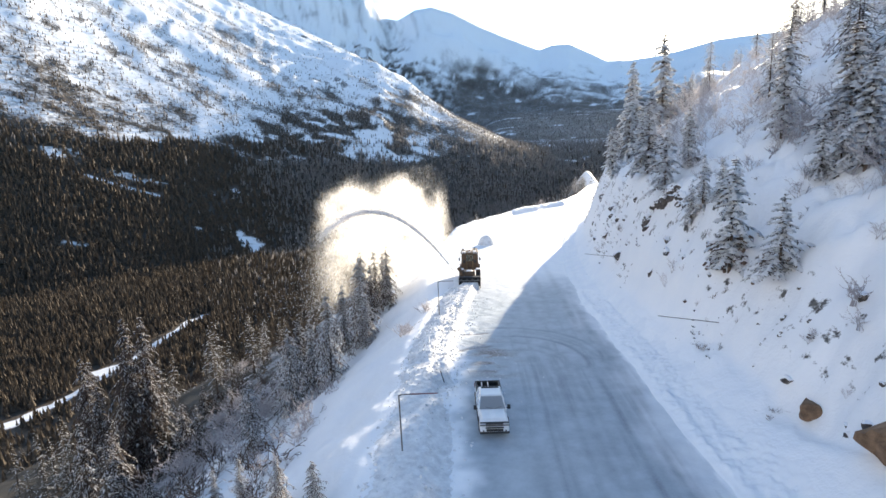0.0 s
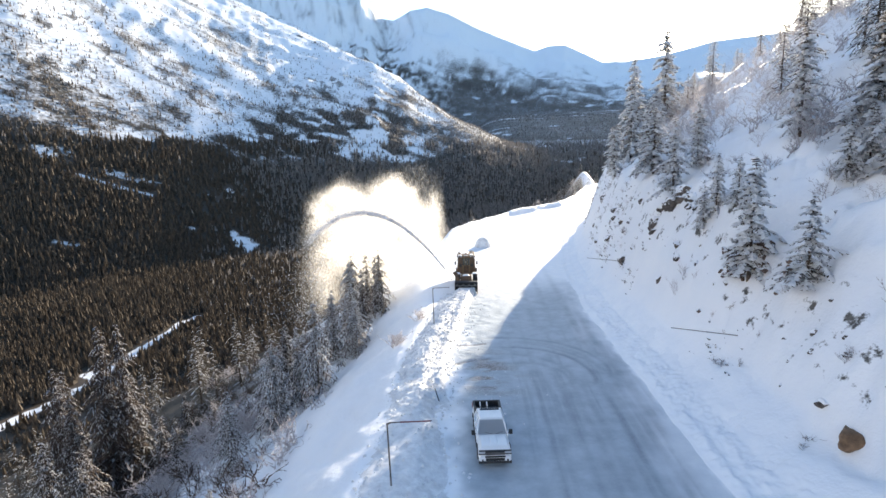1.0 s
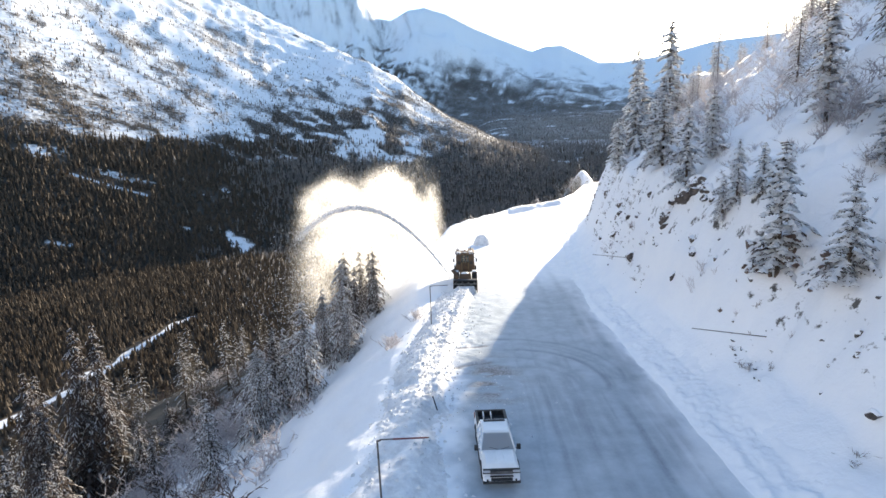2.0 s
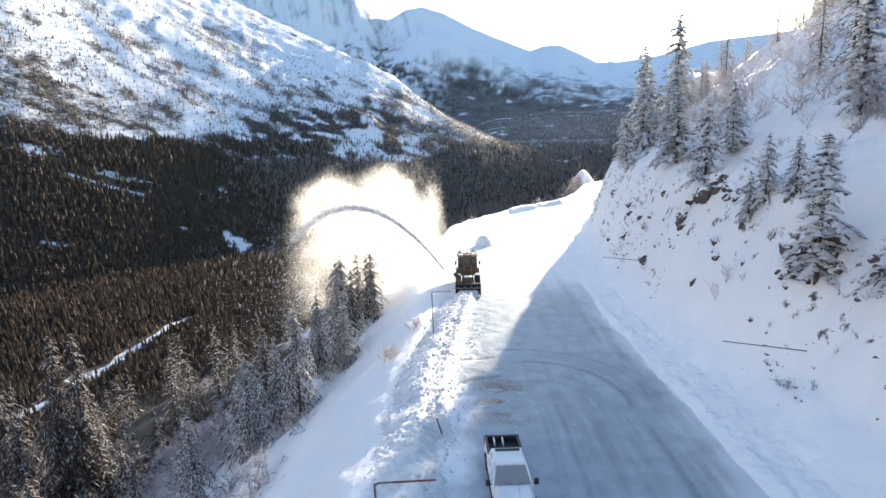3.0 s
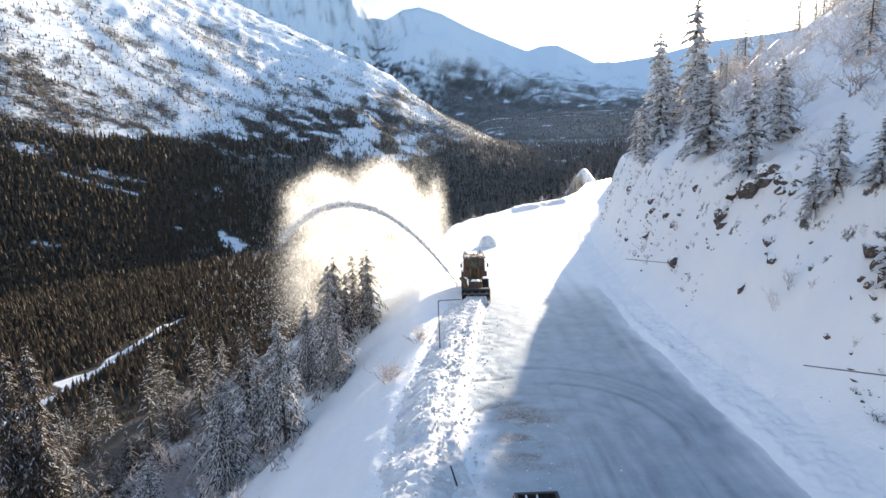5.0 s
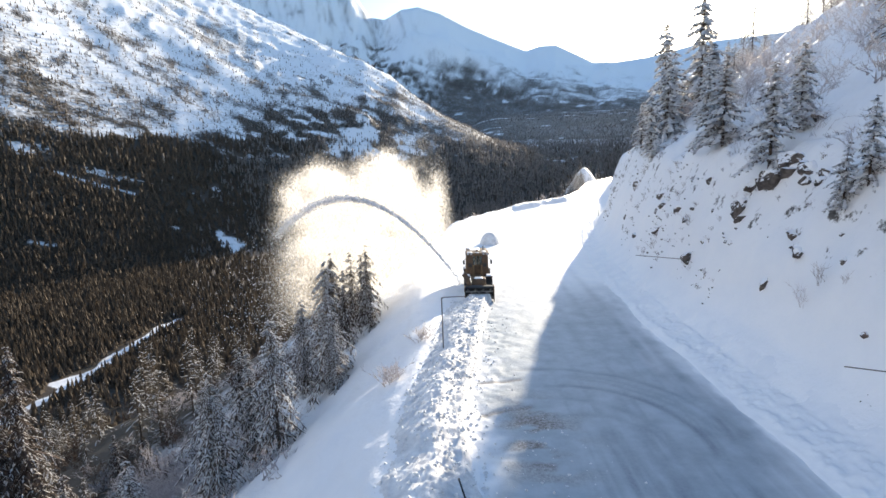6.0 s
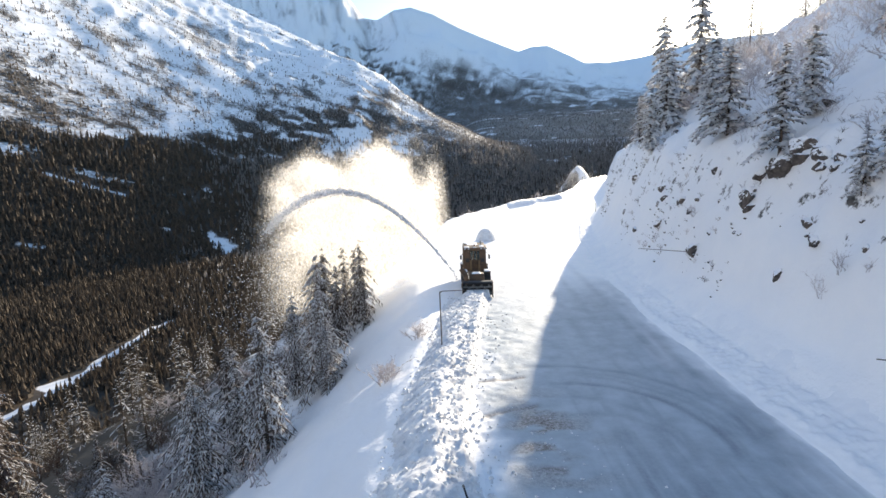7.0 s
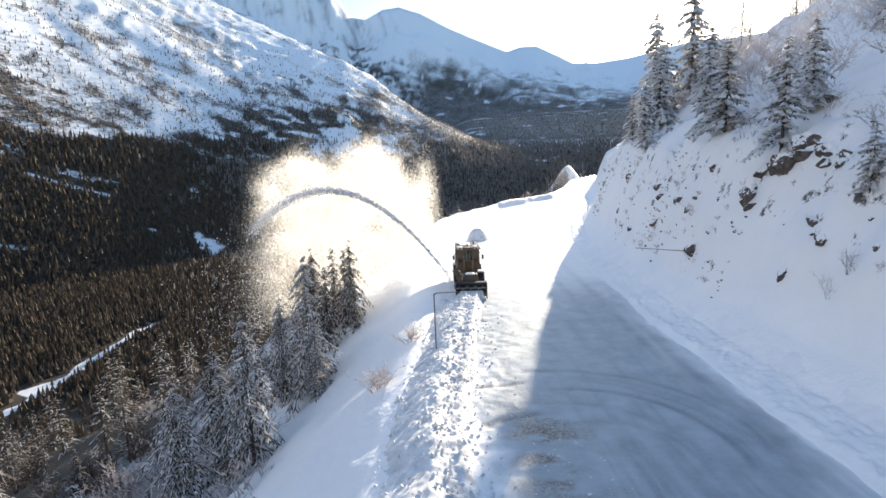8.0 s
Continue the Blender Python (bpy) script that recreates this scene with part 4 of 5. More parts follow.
# ---- the road surface, the berm left by the plough and the blown snow ----
def build_road():
    ys = np.concatenate([np.arange(-60, 12, 1.0), np.arange(12, 75, 0.22), np.arange(75, 150, 0.5)])
    v = np.linspace(0, 1, 96)
    yy, vv = np.meshgrid(ys, v, indexing="ij")
    left, right = edge_left(yy) - 0.3, edge_right(yy) + 0.25
    xx = left + (right - left) * vv
    # wheel paths along the road, and the loop where the machines turn
    lane = xx + 0.18 * fbm(yy, xx * 0, 17, 2, 6) + 0.06 * fbm(xx, yy, 3, 2, 7)
    track = np.zeros_like(xx)
    for k, (at, y0, y1, wide, deep) in enumerate(((6.7, 0, 46, 0.22, 0.8), (7.25, 0, 48, 0.3, 0.6), (8.6, 0, 46, 0.25, 0.8), (9.5, 0, 43, 0.5, 0.45), (10.4, 0, 44, 0.3, 0.55), (11.9, 0, 43, 0.3, 0.95), (12.5, 0, 42, 0.5, 0.5),
                                              (13.3, 0, 44, 0.35, 0.8), (14.0, 0, 62, 0.45, 0.6), (12.9, 46, 90, 0.5, 0.6), (10.6, 54, 90, 0.4, 0.45), (8.6, 55, 90, 0.4, 0.4), (5.0, 56, 90, 0.4, 0.3), (5.4, 0, 38, 0.4, 0.4))):
        drift = at + np.maximum(yy - 52, 0) * 0.004 * (at - 6)
        on = step(y1, y1 - 5, yy) * step(y0 - 1, y0 + 6, yy) * (0.55 + 0.45 * step(-0.6, 0.3, fbm(xx, yy, 6, 2, 33 + k)))
        track = np.maximum(track, np.exp(-((lane - drift) / wide) ** 2) * deep * on)
    arcs = np.zeros_like(xx)
    for cx, cy, r, a0, a1, deep in ((4.9, 42.3, 7.1, -20, 100, 1.0), (5.0, 43.7, 8.45, -20, 112, 0.8), (5.0, 43.4, 7.7, -10, 100, 0.45), (6.0, 41.5, 3.9, -30, 150, 0.6), (4.6, 42.0, 5.6, -20, 95, 0.55), (2.0, 40, 11.6, -5, 80, 0.5)):
        ang = np.degrees(np.arctan2(yy - cy, xx - cx))
        ring = np.exp(-((np.hypot(xx - cx, yy - cy) - r + 0.22 * fbm(xx, yy, 5, 2, 9)) / 0.24) ** 2)
        arcs = np.maximum(arcs, ring * step(a0, a0 + 14, ang) * step(a1, a1 - 18, ang) * deep)
    track = np.maximum(track, arcs)
    streak = step(0.1, 0.9, fbm(lane, yy / 22 + arcs, 0.42, 3, 61)) * 0.55 * step(62, 40, yy) * step(3.5, 6, xx)
    track = np.maximum(track, streak * (1 - 0.7 * step(0.2, 0.6, arcs)))
    edge = step(0, 1.0, xx - left) * step(0, 1.2, right - xx)
    track = track * edge * (0.7 + 0.3 * fbm(xx, yy, 1.2, 3, 15))
    dirt = np.exp(-(((xx - 3.2) / 2.0) ** 2 + ((yy - 42.8) / 4.2) ** 2)) * 1.2 * step(-0.25, 0.4, fbm(xx * 0.7, yy * 1.6, 1.6, 4, 44))
    for a, b in (((0.2, 49.8), (3.0, 50.3)), ((-0.4, 45.1), (3.2, 46.3))):
        t = np.clip(((xx - a[0]) * (b[0] - a[0]) + (yy - a[1]) * (b[1] - a[1])) / ((b[0] - a[0]) ** 2 + (b[1] - a[1]) ** 2), 0, 1)
        gap = np.hypot(xx - a[0] - t * (b[0] - a[0]), yy - a[1] - t * (b[1] - a[1]))
        dirt = np.maximum(dirt, np.exp(-(gap / 0.16) ** 2) * 0.8)
        track = np.maximum(track, np.exp(-(gap / 0.2) ** 2))
    rough = fbm(xx, yy, 0.9, 3, 21) * 0.018 + fbm(xx, yy, 4, 3, 22) * 0.02
    wild = step(5.0, 0.5, xx - left) * step(30, 44, yy) * step(78, 70, yy) * fbm(xx, yy, 0.55, 3, 26) * 0.06
    zz = road_height(yy) + 0.06 + rough + wild - 0.05 * track + 0.03 * np.exp(-((vv - 1) / 0.02) ** 2)
    fresh = np.maximum(np.maximum(step(2.2, 0.2, xx - left + 0.8 * fbm(xx, yy, 2, 3, 31)), np.maximum(step(0.9, 0.1, right - xx + 0.4 * fbm(xx, yy, 2, 3, 32)), 0.62 * step(3.4, 0.3, right - xx + 1.3 * fbm(xx, yy / 4, 1.6, 4, 32)))), step(62, 84, yy + 4 * fbm(xx, yy, 9, 2, 35)))
    track = track * (1 - 0.6 * step(62, 90, yy))
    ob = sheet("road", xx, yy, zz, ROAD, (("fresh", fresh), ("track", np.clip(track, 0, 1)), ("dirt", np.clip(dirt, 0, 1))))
    return tagged(ob, "snow-packed mountain road marked by tyre tracks and turning arcs", "road", kind="structure")


def berm_edges(y):
    a = np.interp(y, (5, 24, 38, 48, 56, 66, 72), (-5.4, -5.0, -5.0, -4.4, -3.4, -2.8, -1.8))
    b = np.interp(y, (5, 24, 32, 38, 44, 50, 59, 65, 72), (1.3, 1.2, 0.6, -0.3, -0.5, 0.0, 0.9, 1.7, 2.4))
    return a, b


def berm_height(x, y):
    a, b = berm_edges(y)
    v = (x - a) / (b - a)
    tall = np.interp(y, (5, 26, 36, 42, 50, 66, 70.5, 71.5), (0.3, 0.45, 0.55, 0.95, 1.1, 1.15, 1.0, 0.1))
    steep = step(34, 42, y)
    shape = step(-0.02, 0.62, v) * (1 - (1 - steep) * step(0.55, 1.0, v)) * (1 - steep * step(0.86, 1.0, v))
    lumps = np.maximum(ridged((0.54 * x + 0.84 * y) / 1.5, (0.84 * x - 0.54 * y) / 0.5, 1.0, 3, 51), -0.6) * 0.085 + fbm(x, y, 2.2, 2, 58) * 0.08 + np.abs(fbm(x, y, 0.34, 3, 53, 0.7)) * 0.05 + np.maximum(fbm(x, y, 0.75, 3, 59, 0.7), -0.2) * 0.13 * step(46, 36, y)
    return tall * shape + lumps * np.clip(step(-0.03, 0.12, v) * 0.75 + shape * 0.8, 0, 1) * step(1.03, 0.96, v) * np.clip(tall, 0.5, 1.1) - 0.10


def build_berm():
    ys = np.concatenate([np.arange(-60, 10, 0.8), np.arange(10, 71.6, 0.10)])
    v = np.linspace(-0.03, 1.03, 62)
    yy, vv = np.meshgrid(ys, v, indexing="ij")
    a, b = berm_edges(yy)
    xx = a + (b - a) * vv + 0.12 * fbm(yy, vv * 3, 1.1, 2, 88)
    base = np.maximum(height(xx, yy) * step(0.9, 0.55, vv), road_height(yy) + 0.0)
    zz = base + berm_height(xx, yy)
    ob = sheet("snow_berm", xx, yy, zz, BERM_SNOW)
    tagged(ob, "lumpy berm of ploughed snow along the road edge", "snow bank", kind="stuff")
    # broken crusts and lumps on and beside the berm
    gen = np.random.default_rng(8)
    tris = []
    for _ in range(2600):
        y = gen.uniform(12, 71)
        a, b = berm_edges(np.array(y))
        x = a + (b - a) * gen.uniform(0.0, 1.12)
        z = max(float(height(x, y)), 0) + max(float(berm_height(np.array(x), np.array(y))), 0)
        s = 0.03 + 0.13 * gen.uniform() ** 3
        c = np.array([x, y, z + s * 0.1])
        turn = gen.uniform(0, 6.28)
        ring = [c + s * np.array([math.cos(turn + k * 1.571) * gen.uniform(0.7, 1.4), math.sin(turn + k * 1.571) * gen.uniform(0.7, 1.4), gen.uniform(-0.3, 0.3)]) for k in range(4)]
        up, lo = c + np.array([gen.uniform(-0.3, 0.3) * s, gen.uniform(-0.3, 0.3) * s, s * 0.8]), c - np.array([0, 0, s * 0.9])
        for k in range(4):
            tris += [(ring[k], ring[(k + 1) % 4], up), (ring[(k + 1) % 4], ring[k], lo)]
    tagged(tri_soup("snow_lumps", np.array(tris), BERM_SNOW), "broken lumps of crusted snow strewn on the berm", "snow", kind="stuff")


def build_bank():
    """The bank that the plough leaves on the uphill side: a smooth lip, then crumbly snow."""
    ys = np.concatenate([np.arange(-60, 12, 0.8), np.arange(12, 75, 0.16), np.arange(75, 150, 0.4)])
    dr = np.linspace(-0.35, 4.2, 44)
    yy, rr = np.meshgrid(ys, dr, indexing="ij")
    xx = edge_right(yy) + rr + 0.18 * fbm(yy, rr * 0, 5, 3, 47)
    lip = 0.12 * np.exp(-((rr - 0.5) / 0.4) ** 2) * (0.8 + 0.5 * fbm(xx, yy, 3, 2, 42))
    crumb = (fbm(xx, yy, 0.45, 3, 43, 0.8) * 0.065 + fbm(xx, yy, 1.3, 2, 45) * 0.05) * step(0.0, 0.6, rr) * step(3.7, 2.3, rr + 0.7 * fbm(xx, yy, 3, 3, 46))
    rim = np.minimum(step(-0.35, 0.0, rr), np.interp(rr + 0.4 * fbm(xx, yy, 1.5, 3, 48) * step(2, 3, rr), (2.4, 4.2), (1, 0)))
    zz = height(xx, yy) + 0.16 * rim - 0.07 + lip * rim + crumb
    return tagged(sheet("snow_bank", xx, yy, zz, SNOW), "ploughed bank of crumbly snow at the foot of the slope", "snow bank", kind="stuff")


def far_windrow():
    """The ridge of ploughed snow on the outer edge of the road as it rounds the bend."""
    ys = np.arange(106, 302, 0.5)
    out = np.linspace(-0.9, 4.8, 26)
    yy, dd = np.meshgrid(ys, out, indexing="ij")
    xx = edge_left(yy) - dd * 1.15 + 0.35 * fbm(yy, dd * 0, 9, 3, 92)
    tall = 1.25 * step(106, 122, yy) * step(302, 282, yy) * (0.85 + 0.3 * fbm(yy, dd * 0, 14, 3, 93))
    ridge = step(-0.2, 0.9, dd) * step(4.8, 1.6, dd)
    zz = np.maximum(height(xx, yy), height(edge_left(yy), yy) - 0.9 * np.maximum(dd - 2.5, 0)) + tall * ridge + 0.10 * fbm(xx, yy, 1.6, 3, 94) * ridge - 0.12 * (1 - step(-0.9, -0.4, dd)) - 0.6 * step(4.0, 4.8, dd)
    return tagged(sheet("snow_windrow", xx, yy, zz, SNOW), "ridge of ploughed snow along the outer edge of the bend", "snow bank", kind="stuff")


def snow_clods():
    """Clods dropped on the road by the plough."""
    gen = np.random.default_rng(18)
    tris = []
    for _ in range(170):
        if gen.uniform() < 0.6:
            y = gen.uniform(36, 66)
            x = float(berm_edges(np.array(y))[1]) + abs(gen.normal(0, 1.4))
        else:
            x, y = gen.normal(3.6, 1.5), gen.normal(41, 3.0)
        s = 0.03 + 0.08 * gen.uniform() ** 2.5
        c = np.array([x, y, 0.07 + s * 0.2])
        ring = [c + s * np.array([math.cos(k * 1.257) * gen.uniform(0.6, 1.3), math.sin(k * 1.257) * gen.uniform(0.6, 1.3), gen.uniform(-0.3, 0.2)]) for k in range(5)]
        up, lo = c + np.array([0, 0, s * gen.uniform(0.5, 0.9)]), c - np.array([0, 0, s * 0.8])
        for k in range(5):
            tris += [(ring[k], ring[(k + 1) % 5], up), (ring[(k + 1) % 5], ring[k], lo)]
    tagged(tri_soup("snow_clods", np.array(tris), BERM_SNOW), "clods of snow dropped on the road beside the berm", "snow", kind="stuff")


build_road()
build_berm()
build_bank()
far_windrow()
snow_clods()


def snow_mound():
    """A rounded heap of snow at the road's edge."""
    u, v = np.meshgrid(np.linspace(0, math.tau, 25)[:-1], np.linspace(0.0, 1.0, 12), indexing="ij")
    r = 1.75 * v * (1 + 0.12 * fbm(np.cos(u) * 2, np.sin(u) * 2, 1, 2, 3))
    x, y = 4.5 + r * np.cos(u) * 1.05, 111.5 + r * np.sin(u) * 0.9
    z = 0.02 + 2.1 * (1 - v ** 3.2) + 0.10 * fbm(x, y, 0.8, 3, 7) * (1 - v)
    ob = sheet("snow_mound", x.T, y.T, z.T, BERM_SNOW, closed=True)
    return tagged(ob, "rounded heap of snow at the edge of the road", "snow heap")


snow_mound()


def blown_snow(count):
    """The cloud of fine dust that hangs where the snow blower throws."""
    gen = np.random.default_rng(3)

    def density(x, z):
        """Thick under a rounded top, frayed at the rim, thinner near the ground."""
        puff = fbm(x, z, 4.5, 4, 13)
        crest = np.interp(x, (-26, -24.5, -22, -18.3, -12.5, -8.2, -4, -2.2, -1.2), (8.5, 10.8, 12.8, 14.8, 16.2, 16.5, 15.8, 13.8, 6.5))
        foot = np.interp(x, (-26, -12, -8, -4, -1), (-7.5, -4.0, -1.4, 0.4, 1.4))
        body = step(-2.6, 4.6, crest - z + 1.9 * puff) * step(-28.0, -21.5, x + 1.0 * puff) * step(0.2, -4.6, x + 0.9 * puff) * step(0, 2.5, z - foot)
        # a thin haze drifts beyond the thick of it
        haze = 0.06 * step(-4.0, 1.0, crest - z + 2.0 * puff) * step(-30, -22, x + puff) * step(1.6, -3, x + 0.5 * puff) * step(-1, 2, z - foot)
        return np.maximum(body * (0.78 + 0.28 * puff) * np.interp(z, (-6, -1, 5), (0.35, 0.65, 1.0)), haze)

    x, z = gen.uniform(-30, 1.5, count), gen.uniform(-8, 21, count)
    thick = density(x, z)
    keep = gen.uniform(0, 1, count) < thick
    x, z, thick = x[keep], z[keep], thick[keep]
    c = np.stack([x, 75.5 - 0.3 * x + gen.normal(0, 1, len(x)) * np.interp(-x, (1, 8, 25), (0.5, 1.6, 2.2)), z], -1)
    size = gen.uniform(0.6, 1.3, len(c)) * np.interp(thick, (0, 0.3, 0.7), (0.024, 0.045, 0.08))
    up = c[:, 2] > height(c[:, 0], c[:, 1]) + 0.1
    c, size = c[up], size[up]
    # the flakes are plates that hang roughly upright across the wind
    across, rise, along = np.array([0.92, -0.39, 0.0]), np.array([-0.08, -0.2, 0.97]), np.array([0.38, 0.9, 0.2])
    w = gen.normal(size=(len(c), 3, 3)) * size[:, None, None]
    tris = c[:, None, :] + w[:, :, :1] * across + w[:, :, 1:2] * rise + 0.45 * w[:, :, 2:] * along
    return tagged(tri_soup("blown_snow", tris, FLAKES), "cloud of sunlit snow thrown by the snow blower", "blown snow", kind="stuff")


def snow_jet(count):
    """The stream of packed crumbs that rises from the chute, breaks up at the top of its arc and rains down."""
    gen = np.random.default_rng(6)
    s = gen.uniform(0, 1, count) ** 0.75
    fly = s + 0.02 * gen.normal(size=count)
    x = -1.6 - 21.5 * fly
    z = 2.55 + 29.5 * fly - 25.2 * fly ** 2
    spread = np.interp(s, (0, 0.3, 0.6, 1), (0.06, 0.10, 0.2, 0.36))[:, None]
    c = np.stack([x, 73.4 + 5.0 * fly, z], -1) + gen.normal(size=(count, 3)) * spread * np.array([0.8, 0.8, 1.0])
    size = gen.uniform(0.5, 1.2, count) * np.interp(s, (0, 0.45, 1), (0.075, 0.06, 0.042))
    n = int(count * 0.26)
    fall = gen.uniform(0, 1, n) ** 0.8
    tail = np.stack([-21.0 - gen.gamma(1.5, 1.9, n) * (0.5 + 1.4 * fall), 79.0 + gen.normal(0, 1.8, n), 7.4 - 14.0 * fall + gen.normal(0, 1.0, n)], -1)
    c, size = np.concatenate([c, tail]), np.concatenate([size, gen.uniform(0.022, 0.055, n)])
    up = c[:, 2] > height(c[:, 0], c[:, 1]) + 0.1
    c, size = c[up], size[up]
    corners = c[:, None, :] + gen.normal(size=(len(c), 4, 3)) * size[:, None, None]
    tris = corners[:, ((0, 1, 2), (0, 2, 3), (0, 3, 1), (1, 3, 2))].reshape(-1, 3, 3)
    return tagged(tri_soup("snow_jet", tris, SNOW), "arching stream of snow crumbs from the blower's chute", "blown snow", kind="stuff")


blown_snow(1500000)
snow_jet(9000)

# ---- the pickup truck ----
def pickup_truck(m):
    top = empty("pickup_truck", "white crew-cab pickup truck parked on the snowy road, bed empty", "truck", m=m)
    W = 0.99
    body = part("body", block(bmesh.new(), -W, W, 0.12, 5.85, 0.52, 1.06, top=(0.03, 0.03, 0.05, 0.02), bevel=0.11), WHITE_PAINT, top)
    part("hood", block(bmesh.new(), -W + 0.05, W - 0.05, 0.16, 1.62, 1.05, 1.24, top=(0.16, 0.16, 0.22, 0.0), bevel=0.07), WHITE_PAINT, top)
    bm = bmesh.new()
    block(bm, -0.24, 0.24, 0.45, 1.5, 1.235, 1.275, top=(0.06, 0.06, 0.1, 0.02), bevel=0.012)
    part("hood_bulge", bm, WHITE_PAINT, top)
    # cab: lower doors, roof and pillars
    part("door_side", block(bmesh.new(), -W + 0.01, W - 0.01, 1.60, 4.02, 1.05, 1.20, top=(0.02, 0.02, 0, 0), bevel=0.02), WHITE_PAINT, top)
    part("roof", block(bmesh.new(), -0.78, 0.78, 2.28, 3.78, 1.84, 1.93, top=(0.10, 0.10, 0.16, 0.10), bevel=0.03), WHITE_PAINT, top)
    for sx in (-1, 1):
        for (y0, z0), (y1, z1) in (((1.66, 1.18), (2.34, 1.86)), ((2.92, 1.18), (2.94, 1.86)), ((3.98, 1.18), (3.74, 1.86))):
            part("pillar", rod(bmesh.new(), (sx * 0.95, y0, z0), (sx * 0.75, y1, z1), 0.055, 0.05, 6), WHITE_PAINT, top)
        for y0, y1, t0, t1 in ((1.86, 2.86, 2.38, 2.88), (2.98, 3.88, 2.98, 3.70)):
            q = [(sx * 0.955, y0, 1.20), (sx * 0.955, y1, 1.20), (sx * 0.765, t1, 1.84), (sx * 0.765, t0, 1.84)]
            panel("side_window", q if sx > 0 else q[::-1], -0.012, GLASS, top)
        # mirrors, handles, steps, lamps
        mirror = part("mirror", block(bmesh.new(), min(sx * 1.06, sx * 1.28), max(sx * 1.06, sx * 1.28), 1.78, 1.90, 1.12, 1.42, bevel=0.03), BLACK_TRIM, top, "black door mirror")
        part("mirror_arm", rod(bmesh.new(), (sx * 0.94, 1.86, 1.16), (sx * 1.10, 1.84, 1.20), 0.03, 0.025, 6), BLACK_TRIM, mirror)
        for y in (2.72, 3.72):
            box_part("door_handle", (sx * 0.985 - 0.012, sx * 0.985 + 0.012, y, y + 0.2, 0.98, 1.02), BLACK_TRIM, top, bevel=0.005)
        box_part("running_board", (min(sx * 0.9, sx * 1.03), max(sx * 0.9, sx * 1.03), 1.75, 4.0, 0.40, 0.46), BLACK_TRIM, top)
        lamp = box_part("headlight", (min(sx * 0.60, sx * 0.96), max(sx * 0.60, sx * 0.96), 0.075, 0.20, 0.90, 1.04), LAMP_GLASS, top, "clear headlight")
        box_part("headlight_trim", (min(sx * 0.58, sx * 0.98), max(sx * 0.58, sx * 0.98), 0.10, 0.22, 0.82, 0.87), BLACK_TRIM, lamp)
        box_part("tail_light", (min(sx * 0.86, sx * 1.0), max(sx * 0.86, sx * 1.0), 5.80, 5.88, 0.85, 1.25), RED_TAPE, top, "red tail light")
        for y in (1.02, 4.78):
            bm = bmesh.new()
            for k in range(9):
                a, b = math.pi * k / 8, math.pi * (k + 1) / 8
                if k < 8:
                    rod(bm, (sx * 0.985, y + 0.50 * math.cos(a), 0.45 + 0.48 * math.sin(a)), (sx * 0.985, y + 0.50 * math.cos(b), 0.45 + 0.48 * math.sin(b)), 0.045, 0.045, 6)
            part("wheel_arch", bm, BLACK_TRIM, top)
            wheel(top, sx * 0.86, y, sx, 0.41, 0.28, RUBBER, STEEL)
    panel("windshield", [(-0.90, 1.70, 1.20), (0.90, 1.70, 1.20), (0.72, 2.33, 1.86), (-0.72, 2.33, 1.86)], 0.012, REFLECTION_GLASS, top, "pale windshield with its reflection put into the colour")
    panel("rear_window", [(0.86, 3.99, 1.22), (-0.86, 3.99, 1.22), (-0.70, 3.76, 1.84), (0.70, 3.76, 1.84)], 0.012, GLASS, top)
    for sx in (-1, 1):
        part("wiper", rod(bmesh.new(), (sx * 0.10 + 0.1, 1.69, 1.225), (sx * 0.55 + 0.1, 1.78, 1.31), 0.012, 0.009, 5), BLACK_TRIM, top)
    inner = part("interior", block(bmesh.new(), -0.80, 0.80, 1.8, 3.9, 0.9, 1.22), SEAT, top)
    for x in (-0.42, 0.42):
        for y in (2.62, 3.5):
            part("seat", block(bmesh.new(), x - 0.26, x + 0.26, y, y + 0.2, 1.2, 1.7, top=(0.05, 0.05, 0.05, 0), bevel=0.04), SEAT, inner)
    # front
    grille = box_part("grille", (-0.58, 0.58, 0.08, 0.2, 0.80, 1.02), BLACK_TRIM, top, "black grille with bright bars")
    for z in (0.84, 0.90, 0.96):
        box_part("grille_bar", (-0.56, 0.56, 0.065, 0.10, z - 0.02, z + 0.014), STEEL, grille, bevel=0.004)
    box_part("grille_band", (-0.95, 0.95, 0.085, 0.2, 1.035, 1.075), BLACK_TRIM, top, bevel=0.008)
    box_part("front_bumper", (-1.0, 1.0, -0.06, 0.34, 0.47, 0.74), WHITE_PAINT, top, top=(0.08, 0.08, 0.12, 0), bevel=0.12)
    box_part("bumper_intake", (-0.56, 0.56, -0.075, 0.05, 0.53, 0.65), BLACK_TRIM, top)
    box_part("bumper_step", (-0.6, 0.6, -0.07, 0.05, 0.74, 0.775), BLACK_TRIM, top, "black step pad along the bumper's top", bevel=0.01)
    box_part("valance", (-0.98, 0.98, -0.04, 0.30, 0.33, 0.475), BLACK_TRIM, top, "black plastic skirt below the bumper", bevel=0.04)
    for sx in (-1, 1):
        box_part("tow_hook", (sx * 0.74 - 0.05, sx * 0.74 + 0.05, -0.075, 0.0, 0.52, 0.60), BLACK_TRIM, top, bevel=0.015)
    box_part("rear_bumper", (-0.96, 0.96, 5.82, 6.0, 0.48, 0.66), STEEL, top)
